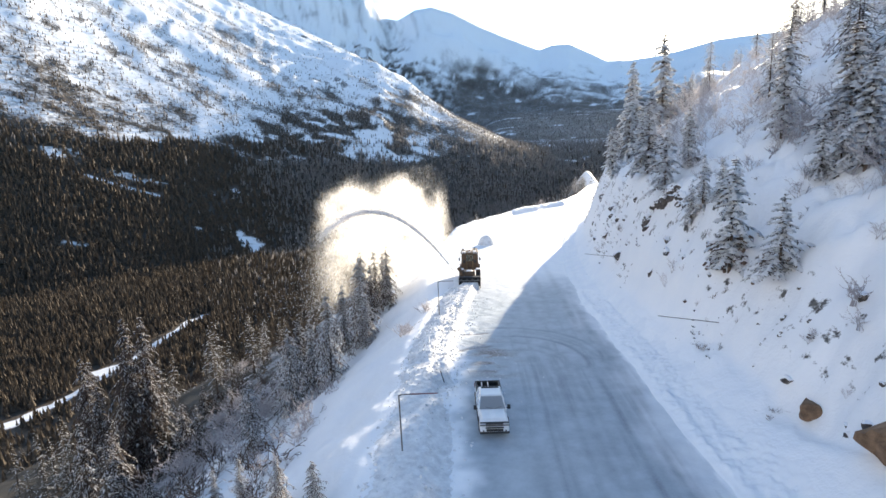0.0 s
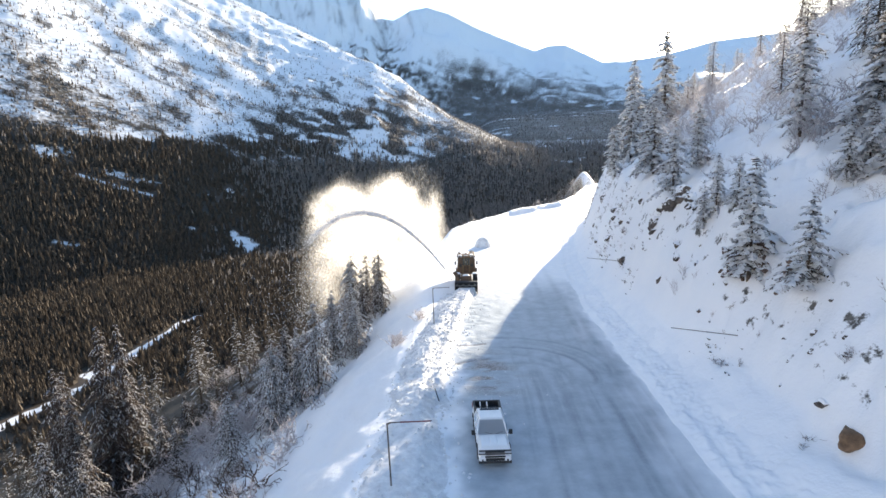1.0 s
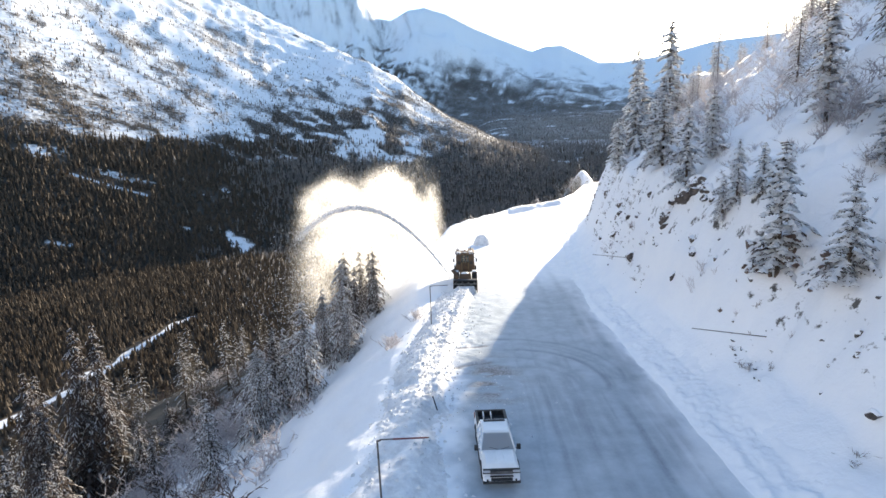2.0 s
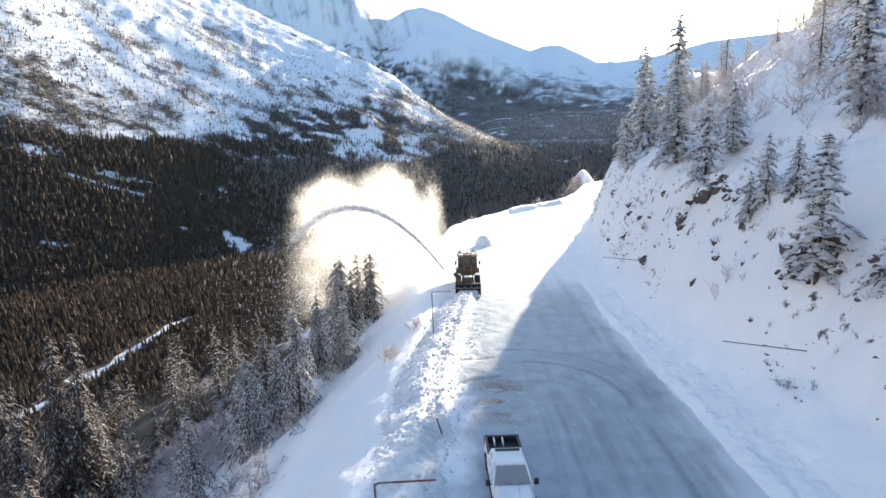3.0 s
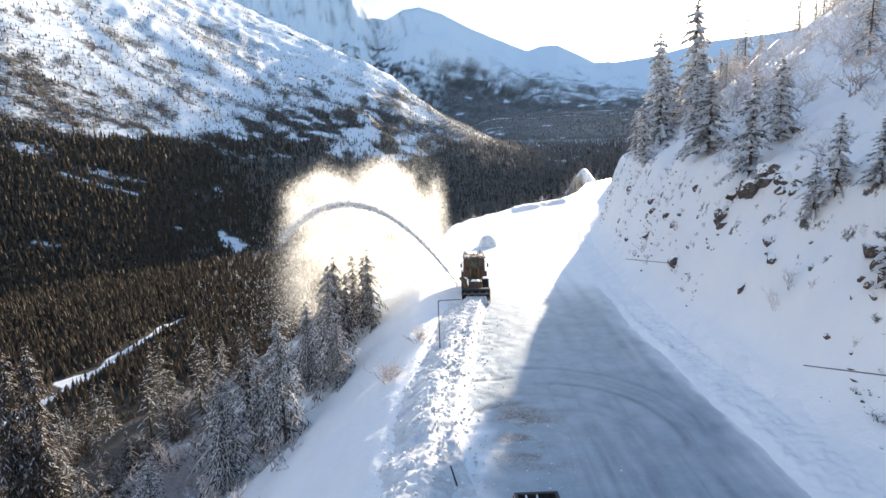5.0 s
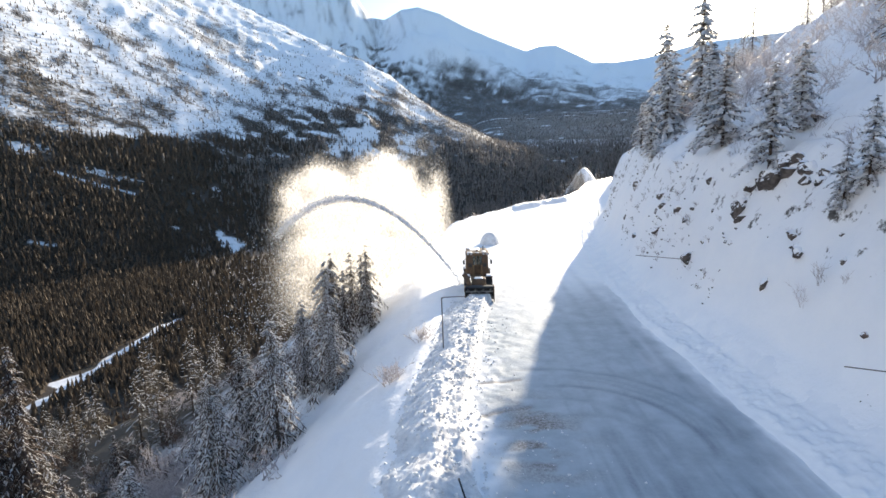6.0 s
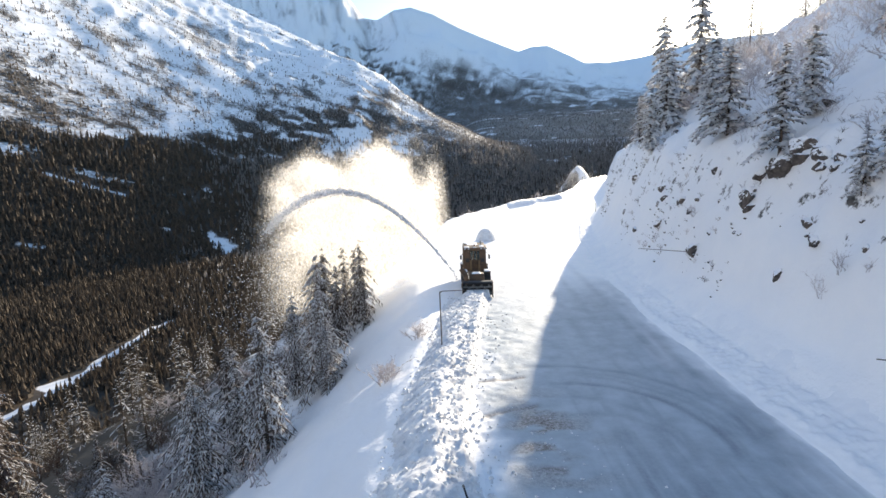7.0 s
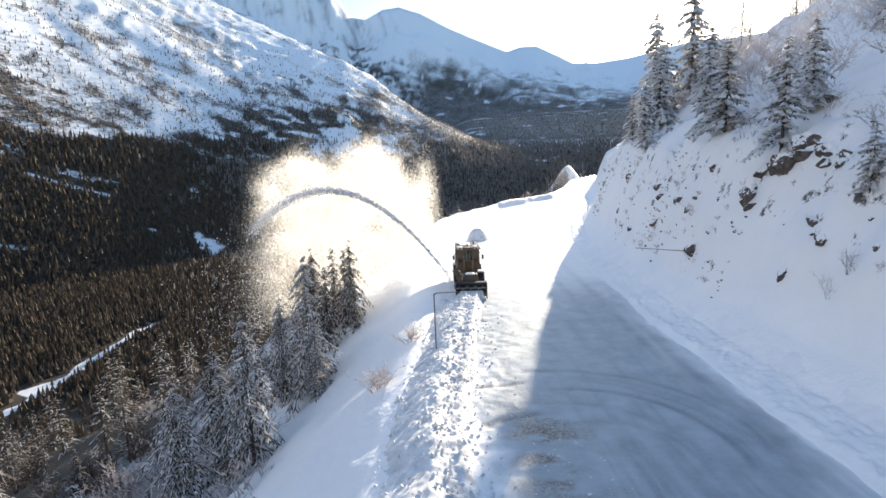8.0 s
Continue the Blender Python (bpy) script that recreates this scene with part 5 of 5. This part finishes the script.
    # bed
    for sx in (-1, 1):
        box_part("bed_side", (min(sx * 0.84, sx * 0.95), max(sx * 0.84, sx * 0.95), 4.05, 5.84, 1.0, 1.36), WHITE_PAINT, top)
        box_part("bed_rail", (min(sx * 0.835, sx * 0.955), max(sx * 0.835, sx * 0.955), 4.05, 5.86, 1.36, 1.39), BLACK_TRIM, top, bevel=0.008)
        box_part("bed_liner", (min(sx * 0.80, sx * 0.839), max(sx * 0.80, sx * 0.839), 4.10, 5.78, 1.03, 1.37), BLACK_TRIM, top, bevel=0.008)
    box_part("bed_front", (-0.84, 0.84, 4.05, 4.12, 1.0, 1.36), BLACK_TRIM, top)
    box_part("tailgate", (-0.84, 0.84, 5.76, 5.84, 0.95, 1.37), WHITE_PAINT, top)
    box_part("tailgate_cap", (-0.835, 0.835, 5.74, 5.86, 1.37, 1.395), BLACK_TRIM, top, bevel=0.008)
    box_part("tailgate_liner", (-0.80, 0.80, 5.72, 5.757, 1.08, 1.37), BLACK_TRIM, top, bevel=0.008)
    floor = box_part("bed_floor", (-0.82, 0.82, 4.12, 5.76, 1.04, 1.075), BLACK_TRIM, top, "dark ribbed bed floor")
    for k in range(9):
        x = -0.72 + k * 0.18
        box_part("rib", (x - 0.035, x + 0.035, 4.14, 5.74, 1.075, 1.10), BLACK_TRIM, floor, bevel=0.006)
    box_part("roof_bar", (-0.62, 0.62, 3.40, 3.56, 1.925, 1.985), BLACK_TRIM, top, "black light bar on the roof", bevel=0.015)
    for x in (-0.45, 0.02):
        box_part("tie_down_bar", (x - 0.035, x + 0.035, 5.2, 5.72, 1.10, 1.36), WHITE_PAINT, floor, "pale upright bar in the bed", bevel=0.008)
    part("antenna", rod(bmesh.new(), (0.86, 1.45, 1.2), (0.88, 1.6, 1.95), 0.008, 0.004, 5), BLACK_TRIM, top)
    return top


pickup_truck(pose(3.0, 28.85, 0.05, 0, 0, 3.2) @ Matrix.Diagonal((1, 1.045, 1, 1)))


# ---- the wheel loader with its snow blower ----
def wheel_loader(m):
    top = empty("wheel_loader", "dirty yellow wheel loader driving a snow blower through the berm", "loader", m=m)
    hood = part("engine_hood", block(bmesh.new(), -1.32, 1.32, 5.0, 8.2, 1.5, 4.0, top=(0.10, 0.10, 0.05, 0.25), bevel=0.10), YELLOW, top)
    part("hood_snow", block(bmesh.new(), -1.1, 0.4, 5.1, 7.7, 3.98, 4.12, top=(0.2, 0.25, 0.1, 0.3), bevel=0.04), SNOW, hood, "snow lying on the engine cover")
    for x in (-1.1, 1.1):
        part("grille", block(bmesh.new(), x - 0.13, x + 0.13, 4.97, 5.02, 2.2, 3.4, bevel=0.01), BLACK_TRIM, hood)
    part("rear_frame", block(bmesh.new(), -0.75, 0.75, 3.6, 8.2, 0.9, 1.55, bevel=0.05), DARK_YELLOW, top)
    part("front_frame", block(bmesh.new(), -0.7, 0.7, 0.9, 3.7, 0.9, 1.75, top=(0.1, 0.1, 0.3, 0.1), bevel=0.05), DARK_YELLOW, top)
    part("counterweight", block(bmesh.new(), -1.3, 1.3, 7.9, 8.5, 0.8, 1.7, top=(0.1, 0.1, 0, 0.15), bevel=0.07), DARK_YELLOW, top)
    # cab
    cab = part("cab", block(bmesh.new(), -1.22, 1.22, 2.95, 4.75, 1.6, 2.45, top=(0.0, 0.0, 0.02, 0.02), bevel=0.05), DARK_YELLOW, top)
    part("cab_roof", block(bmesh.new(), -1.34, 1.34, 2.75, 4.95, 4.02, 4.20, top=(0.08, 0.08, 0.08, 0.08), bevel=0.05), DARK_YELLOW, top)
    for sx in (-1, 1):
        for y0, y1 in ((3.0, 2.98), (3.95, 3.95), (4.7, 4.72)):
            part("cab_post", rod(bmesh.new(), (sx * 1.15, y0, 2.42), (sx * 1.12, y1, 4.05), 0.065, 0.06, 6), DARK_YELLOW, top)
    panel("front_window", [(-0.52, 2.985, 2.85), (0.52, 2.985, 2.85), (0.50, 2.97, 3.86), (-0.50, 2.97, 3.86)], 0.012, CAB_GLASS, top)
    for sx in (-1, 1):
        side = part("cab_side_panel", block(bmesh.new(), min(sx * 0.50, sx * 1.16), max(sx * 0.50, sx * 1.16), 2.88, 3.02, 2.42, 4.03, bevel=0.03), DARK_YELLOW, top, "grimy brown panel beside the narrow window")
        part("vent", block(bmesh.new(), min(sx * 0.62, sx * 1.02), max(sx * 0.62, sx * 1.02), 2.86, 2.89, 2.62, 3.05, bevel=0.012), BLACK_TRIM, side)
        part("window_bar", rod(bmesh.new(), (sx * 0.17, 2.93, 2.84), (sx * 0.17, 2.92, 3.88), 0.035, 0.035, 6), YELLOW, top)
        part("mast_beam", block(bmesh.new(), sx * 0.44 - 0.10, sx * 0.44 + 0.10, 2.5, 2.9, 1.6, 2.86, top=(0.02, 0.02, 0.2, 0), bevel=0.03), YELLOW, top, "rusty yellow upright beam before the cab")
    part("window_sill", block(bmesh.new(), -0.52, 0.52, 2.90, 3.02, 2.42, 2.85, bevel=0.02), DARK_YELLOW, top)
    part("window_head", block(bmesh.new(), -0.52, 0.52, 2.90, 3.02, 3.86, 4.03, bevel=0.02), YELLOW, top)
    panel("back_window", [(1.10, 4.71, 2.45), (-1.10, 4.71, 2.45), (-1.07, 4.73, 4.03), (1.07, 4.73, 4.03)], 0.012, CAB_GLASS, top)
    for sx in (-1, 1):
        for y0, y1 in ((3.06, 3.88), (4.02, 4.64)):
            q = [(sx * 1.155, y0, 2.45), (sx * 1.155, y1, 2.45), (sx * 1.125, y1, 4.03), (sx * 1.125, y0, 4.03)]
            panel("side_window", q if sx > 0 else q[::-1], -0.012, CAB_GLASS, top)
    part("driver_seat", block(bmesh.new(), -0.3, 0.3, 3.7, 4.25, 2.4, 3.35, top=(0.03, 0.03, 0.35, 0), bevel=0.05), SEAT, top)
    for x in (-1.05, -0.68, 0.68, 1.05):
        box_part("work_light", (x - 0.1, x + 0.1, 2.66, 2.78, 4.04, 4.18), LAMP_GLASS, top, "square work light", bevel=0.015)
    part("beacon", lathe(bmesh.new(), (0.0, 4.2, 4.28), 1, ((-0.09, 0.06), (-0.05, 0.09), (0.05, 0.09), (0.09, 0.06)), 10), RED_TAPE, top)
    part("exhaust_pipe", rod(bmesh.new(), (0.75, 5.8, 3.8), (0.75, 5.8, 4.5), 0.09, 0.08, 10), STEEL, top)
    part("air_filter", rod(bmesh.new(), (-0.95, 5.35, 3.9), (-0.95, 5.35, 4.25), 0.15, 0.15, 12), DARK_YELLOW, top)
    for x0, x1, y0, y1 in ((-1.15, -0.55, 2.95, 3.9), (-0.25, 0.2, 2.9, 3.3), (0.5, 1.0, 3.3, 4.6)):
        part("roof_snow", block(bmesh.new(), x0, x1, y0, y1, 4.19, 4.25, top=(0.12, 0.15, 0.12, 0.2), bevel=0.02), BERM_SNOW, top, "patch of old snow on the cab roof")
    for sx in (-1, 1):
        for y in (1.9, 6.2):
            wheel(top, sx * 1.22, y, sx, 0.88, 0.66, RUBBER, YELLOW)
            part("fender", block(bmesh.new(), sx * 1.22 - 0.38, sx * 1.22 + 0.38, y - 0.75, y + 0.8, 1.80, 1.90, top=(0.05, 0.05, 0.25, 0.2), bevel=0.03), DARK_YELLOW, top)
            part("fender_snow", block(bmesh.new(), sx * 1.22 - 0.34, sx * 1.22 + 0.34, y - 0.55, y + 0.5, 1.895, 1.98, top=(0.08, 0.08, 0.15, 0.15), bevel=0.02), SNOW, top, "snow lying on the fender")
        box_part("mirror", (min(sx * 1.42, sx * 1.62), max(sx * 1.42, sx * 1.62), 2.86, 2.94, 2.95, 3.4), BLACK_TRIM, top)
        part("mirror_bar", rod(bmesh.new(), (sx * 1.15, 3.0, 3.7), (sx * 1.5, 2.92, 3.4), 0.022, 0.022, 6), BLACK_TRIM, top)
        part("lift_arm", block(bmesh.new(), sx * 0.62 - 0.11, sx * 0.62 + 0.11, -0.2, 2.5, 1.35, 1.75, top=(0, 0, 0.1, 0.3), bevel=0.04), YELLOW, top)
        part("lift_cylinder", rod(bmesh.new(), (sx * 0.4, 2.2, 1.5), (sx * 0.4, 0.0, 1.1), 0.08, 0.06, 10), STEEL, top)
        rail = bmesh.new()
        for p, q in (((sx * 1.0, 4.85, 1.9), (sx * 1.15, 4.85, 3.6)), ((sx * 1.15, 4.85, 3.6), (sx * 1.0, 4.85, 3.9))):
            rod(rail, p, q, 0.025, 0.025, 6)
        part("handrail", rail, DARK_YELLOW, top)
    # the blower head
    blower = part("blower_engine_box", block(bmesh.new(), -0.85, 0.85, -1.35, 0.05, 0.75, 2.15, top=(0.15, 0.15, 0.25, 0.05), bevel=0.06), DARK_YELLOW, top)
    part("box_snow", block(bmesh.new(), -0.5, 0.45, -1.05, -0.3, 2.13, 2.26, top=(0.15, 0.15, 0.15, 0.15), bevel=0.03), SNOW, blower, "snow on the engine box")
    part("intake_back", block(bmesh.new(), -1.45, 1.45, -1.6, -1.36, 0.1, 1.55, bevel=0.03), BLACK_TRIM, top)
    part("intake_roof", block(bmesh.new(), -1.45, 1.45, -2.35, -1.5, 1.5, 1.60, top=(0, 0, 0.2, 0), bevel=0.02), BLACK_TRIM, top)
    for sx in (-1, 1):
        panel("side_plate", [(sx * 1.45, -2.6, 0.08), (sx * 1.45, -1.4, 0.08), (sx * 1.45, -1.4, 1.62), (sx * 1.45, -2.45, 1.62)], sx * 0.06, DARK_YELLOW, top)
    for z in (0.42, 1.05):
        bm = rod(bmesh.new(), (-1.42, -2.1, z), (1.42, -2.1, z), 0.07, 0.07, 10)
        for k in range(26):
            x = -1.36 + k * 0.105
            a = k * 0.85
            rod(bm, (x, -2.1 + 0.06 * math.cos(a), z + 0.06 * math.sin(a)), (x + 0.05, -2.1 + 0.30 * math.cos(a), z + 0.30 * math.sin(a)), 0.05, 0.03, 5)
        part("auger", bm, STEEL, top)
    bm = bmesh.new()
    pts = [(-0.95, -1.45, 1.3), (-1.1, -1.4, 1.9), (-1.25, -1.35, 2.35), (-1.6, -1.25, 2.75)]
    for a, b in zip(pts, pts[1:]):
        rod(bm, a, b, 0.26, 0.24, 10)
    part("chute", bm, DARK_YELLOW, top)
    bm = bmesh.new()
    block(bm, -1.3, 1.3, -2.5, -1.7, -0.02, 0.75, top=(0.2, 0.2, 0.5, 0.1), bevel=0.1)
    part("snow_heap", bm, SNOW, top, "snow being swallowed by the augers")
    return top


wheel_loader(pose(1.05, 73.2, 0.06, 0, 0, 0) @ Matrix.Scale(1.05, 4))


# ---- snow poles ----
def snow_pole(base, corner, tip, label, tape=True):
    """A tall post with an arm that reaches over the road."""
    top = empty("snow_pole", label, "marker pole", "snow poles", Matrix.Translation(base))
    o = Vector(base)
    c, t = Vector(corner) - o, Vector(tip) - o
    part("post", rod(bmesh.new(), (0, 0, -0.4), c, 0.05, 0.045, 10), GALV, top)
    bm = bmesh.new()
    way = (t - c).normalized()
    rod(bm, c - Vector((0, 0, 0.05)), c + way * 0.18 + Vector((0, 0, 0.03)), 0.05, 0.045, 10)
    rod(bm, c + way * 0.15 + Vector((0, 0, 0.03)), t, 0.036, 0.03, 8)
    arm = part("arm", bm, GALV, top)
    if tape:
        part("reflective_band", rod(bmesh.new(), c.lerp(t, 0.3) + Vector((0, 0, 0.02)), c.lerp(t, 0.97), 0.042, 0.036, 8), RED_TAPE, arm, "faded red reflective band")
    return top


snow_pole((-2.72, 25.9, 0.3), (-2.76, 25.7, 4.6), (-0.42, 25.95, 4.6), "steel snow pole with a red-banded arm beside the berm")
snow_pole((-2.28, 53.9, 0.9), (-2.32, 53.9, 5.0), (-0.55, 54.0, 5.05), "steel snow pole with a bent arm standing in the berm", False)
snow_pole((22.35, 39.7, 3.5), (22.35, 39.7, 4.25), (17.5, 40.9, 4.62), "half-buried snow pole whose arm juts from the slope", False)
snow_pole((21.3, 67.2, 4.0), (21.3, 67.2, 4.9), (17.7, 71.5, 4.68), "half-buried snow pole whose arm juts from the bank", False)
snow_pole((28.3, 127.0, 3.6), (28.3, 127.0, 5.0), (25.0, 129.0, 5.0), "half-buried snow pole by the far bend", False)

stake = empty("marker_stake", "short dark stake leaning in the ploughed snow", "stake", m=pose(-0.83, 37.2, 0.35, 8, -14, 0))
part("shaft", rod(bmesh.new(), (0, 0, -0.4), (0, 0, 1.0), 0.05, 0.04, 7), BLACK_TRIM, stake)
part("stake_cap", rod(bmesh.new(), (0, 0, 0.98), (0, 0, 1.06), 0.055, 0.05, 7), GALV, stake)


# ---- rocks on the cut slope ----
def rock_mesh(seed, flat):
    bm = bmesh.new()
    bmesh.ops.create_icosphere(bm, subdivisions=3, radius=0.5)
    off = Vector((seed * 3.1, seed * 1.7, 0))
    for v in bm.verts:
        v.co *= 1.15 + noise.noise(v.co * 1.7 + off) * 0.22
    # flat broken faces
    pick = random.Random(int(seed * 100) + 5)
    for _ in range(13):
        n = Vector((pick.gauss(0, 1), pick.gauss(0, 1), pick.gauss(0, 0.8))).normalized()
        cap = pick.uniform(0.27, 0.46)
        for v in bm.verts:
            over = v.co.dot(n) - cap
            if over > 0:
                v.co -= n * over
    for v in bm.verts:
        v.co *= 1 + noise.noise(v.co * 4.5 + off) * 0.16 + noise.noise(v.co * 11 + off) * 0.07
        v.co.z = v.co.z * flat
    return bm


def rock(seed, flat, label, mat=ROCK):
    top = empty("rock", label, "rock", "rocks on the slope")
    part("stone", rock_mesh(seed, flat), mat, top)
    if mat != ROCK:
        return top
    bm = rock_mesh(seed, flat)
    bm.normal_update()
    lift = [(v, v.normal.copy()) for v in bm.verts]
    for v, n in lift:
        t = min(max((n.z - 0.6) / 0.3, 0), 1)
        v.co += Vector((0, 0, 0.075 * t)) - n * 0.05 * (1 - t)
    part("snow_cap", bm, SNOW, top)
    return top


ROCKS = [rock(s, f, "dark rock poking out of the snow on the cut slope") for s, f in ((1, 0.8), (2, 0.75), (3, 0.9), (4, 0.85), (5, 0.7))]
RED_ROCKS = [rock(s, f, "reddish brown broken rock of the cut slope", RED_ROCK) for s, f in ((6, 0.8), (7, 0.95), (8, 0.8))]
# (y, height above the road's edge line, width); each sits where the slope has that height
ROCK_SPOTS = ((24.0, 21.75, 0.8), (24.5, 22.0, 0.6), (23.3, 22.1, 0.9), (29.9, 21.95, 1.15), (32.6, 23.0, 0.8), (30.5, 23.6, 0.8), (33.4, 21.7, 0.5), (67.2, 21.3, 2.0), (54.0, 22.8, 1.3), (54.5, 21.35, 1.6), (61.6, 22.0, 0.7), (60.8, 22.0, 0.7), (52.4, 22.2, 1.2), (52.9, 22.4, 1.0), (53.4, 22.5, 0.8), (69.8, 22.7, 0.9),
              (61.9, 24.2, 2.0), (60.8, 24.4, 1.6), (58.7, 25.0, 2.4), (57.9, 25.2, 1.8), (57.0, 25.1, 1.3), (82.4, 24.3, 1.6), (98.4, 26.6, 2.3), (98.1, 24.9, 1.3), (78.7, 22.6, 1.7), (87.0, 22.7, 1.3), (63.2, 23.2, 0.9),
              (69.5, 24.0, 1.2), (59.2, 24.4, 2.6), (58.0, 24.6, 2.2), (60.2, 24.2, 2.0), (56.2, 24.9, 1.9), (54.8, 25.2, 1.4), (62.0, 23.2, 2.3), (61.2, 22.9, 1.6), (63.0, 23.4, 1.5), (80.6, 23.7, 1.8), (81.6, 23.4, 1.1), (73.5, 22.9, 1.6), (75.0, 23.2, 1.2), (70.5, 22.3, 1.2), (65.5, 21.9, 0.9), (56.6, 22.6, 0.4), (50.2, 23.5, 0.6), (48.3, 22.4, 0.7), (55.9, 24.6, 1.4), (61.7, 29.4, 2.4), (54.7, 24.9, 1.0), (43.6, 23.4, 1.9), (43.0, 23.8, 1.5), (44.8, 22.9, 0.8), (44.7, 21.3, 0.8),
              (43.7, 22.8, 0.6), (42.6, 23.6, 0.8), (44.5, 22.3, 0.6), (66.2, 23.0, 0.9), (42.9, 21.4, 0.5), (44.2, 22.9, 0.8), (42.7, 24.2, 1.9), (38.0, 24.7, 1.5),
              (39.8, 25.6, 1.2), (38.7, 24.1, 0.8), (33.7, 24.6, 0.5), (44.2, 23.8, 2.2), (42.3, 24.4, 2.4), (43.5, 24.3, 2.0), (41.6, 24.5, 1.8), (45.1, 23.6, 1.5), (43.2, 24.3, 1.3), (42.2, 25.0, 1.9), (29.3, 25.8, 1.3), (33.9, 22.4, 0.6), (33.5, 23.6, 0.7), (31.3, 23.9, 0.6), (35.5, 23.0, 0.6), (23.8, 23.2, 0.7))
spots = [(x, y, w) for y, x, w in ROCK_SPOTS]
for x, y, w, turn in ((22.0, 27.2, 1.55, 20), (22.0, 21.0, 3.2, 200)):
    boulder = empty("boulder", "bare tan boulder at the foot of the slope", "boulder", "boulders", pose(x, y, float(height(x, y)) + 0.02 * w, 20, -10, turn) @ Matrix.Scale(w, 4))
    part("stone", rock_mesh(turn * 0.13, 0.85), BROWN_ROCK, boulder)
used = set()
for n, (x, y, w) in enumerate(spots):
    kind = RED_ROCKS[n % 3] if 35 < y < 46 and w > 0.7 else ROCKS[n % 5]
    m = pose(x + 0.1, y, float(height(x, y)) - 0.04 * w, rnd.uniform(-40, 40), rnd.uniform(-50, -5), rnd.uniform(0, 360)) @ Matrix.Diagonal((w * 0.9, w * 0.75, w * 0.8, 1))
    ob = copy_thing(kind, Matrix.Identity(4)) if kind in used else kind
    used.add(kind)
    ob.matrix_basis = m


def slope_rubble():
    """Broken stones, roots and crumbs of dark earth showing through the snow of the cut, in loose streaks."""
    gen = np.random.default_rng(9)
    tris = []
    while len(tris) < 380 * 8:
        y = gen.uniform(22, 150)
        dr = gen.choice([gen.uniform(4.4, 7.5), gen.uniform(5.5, 12.5)])
        x = float(edge_right(y)) + dr
        if fbm(np.array(x), np.array(y), 5, 3, 99) + gen.uniform(-0.35, 0.35) < 0.3:
            continue
        for _ in range(int(gen.integers(1, 5))):
            px, py = x + gen.normal(0, 0.35), y + gen.normal(0, 0.6)
            z = float(height(px, py))
            s = 0.05 + 0.16 * gen.uniform() ** 2.2
            c = np.array([px, py, z + 0.01])
            lean, long = gen.uniform(-0.9, 0.9), gen.uniform(0.8, 2.4)
            ring = [c + s * np.array([math.cos(k * 1.571) * gen.uniform(0.3, 1.1) + lean * math.sin(k * 1.571), math.sin(k * 1.571) * gen.uniform(0.5, 1.1) * long, gen.uniform(-0.3, 0.6)]) for k in range(4)]
            up, lo = c + np.array([-0.6 * s, gen.uniform(-0.4, 0.4) * s, s * gen.uniform(0.3, 0.9)]), c - np.array([0, 0, s])
            for k in range(4):
                tris += [(ring[k], ring[(k + 1) % 4], up), (ring[(k + 1) % 4], ring[k], lo)]
    return tagged(tri_soup("slope_rubble", np.array(tris), ROCK), "broken dark stones showing through the snow of the cut", "stones", kind="stuff")


slope_rubble()
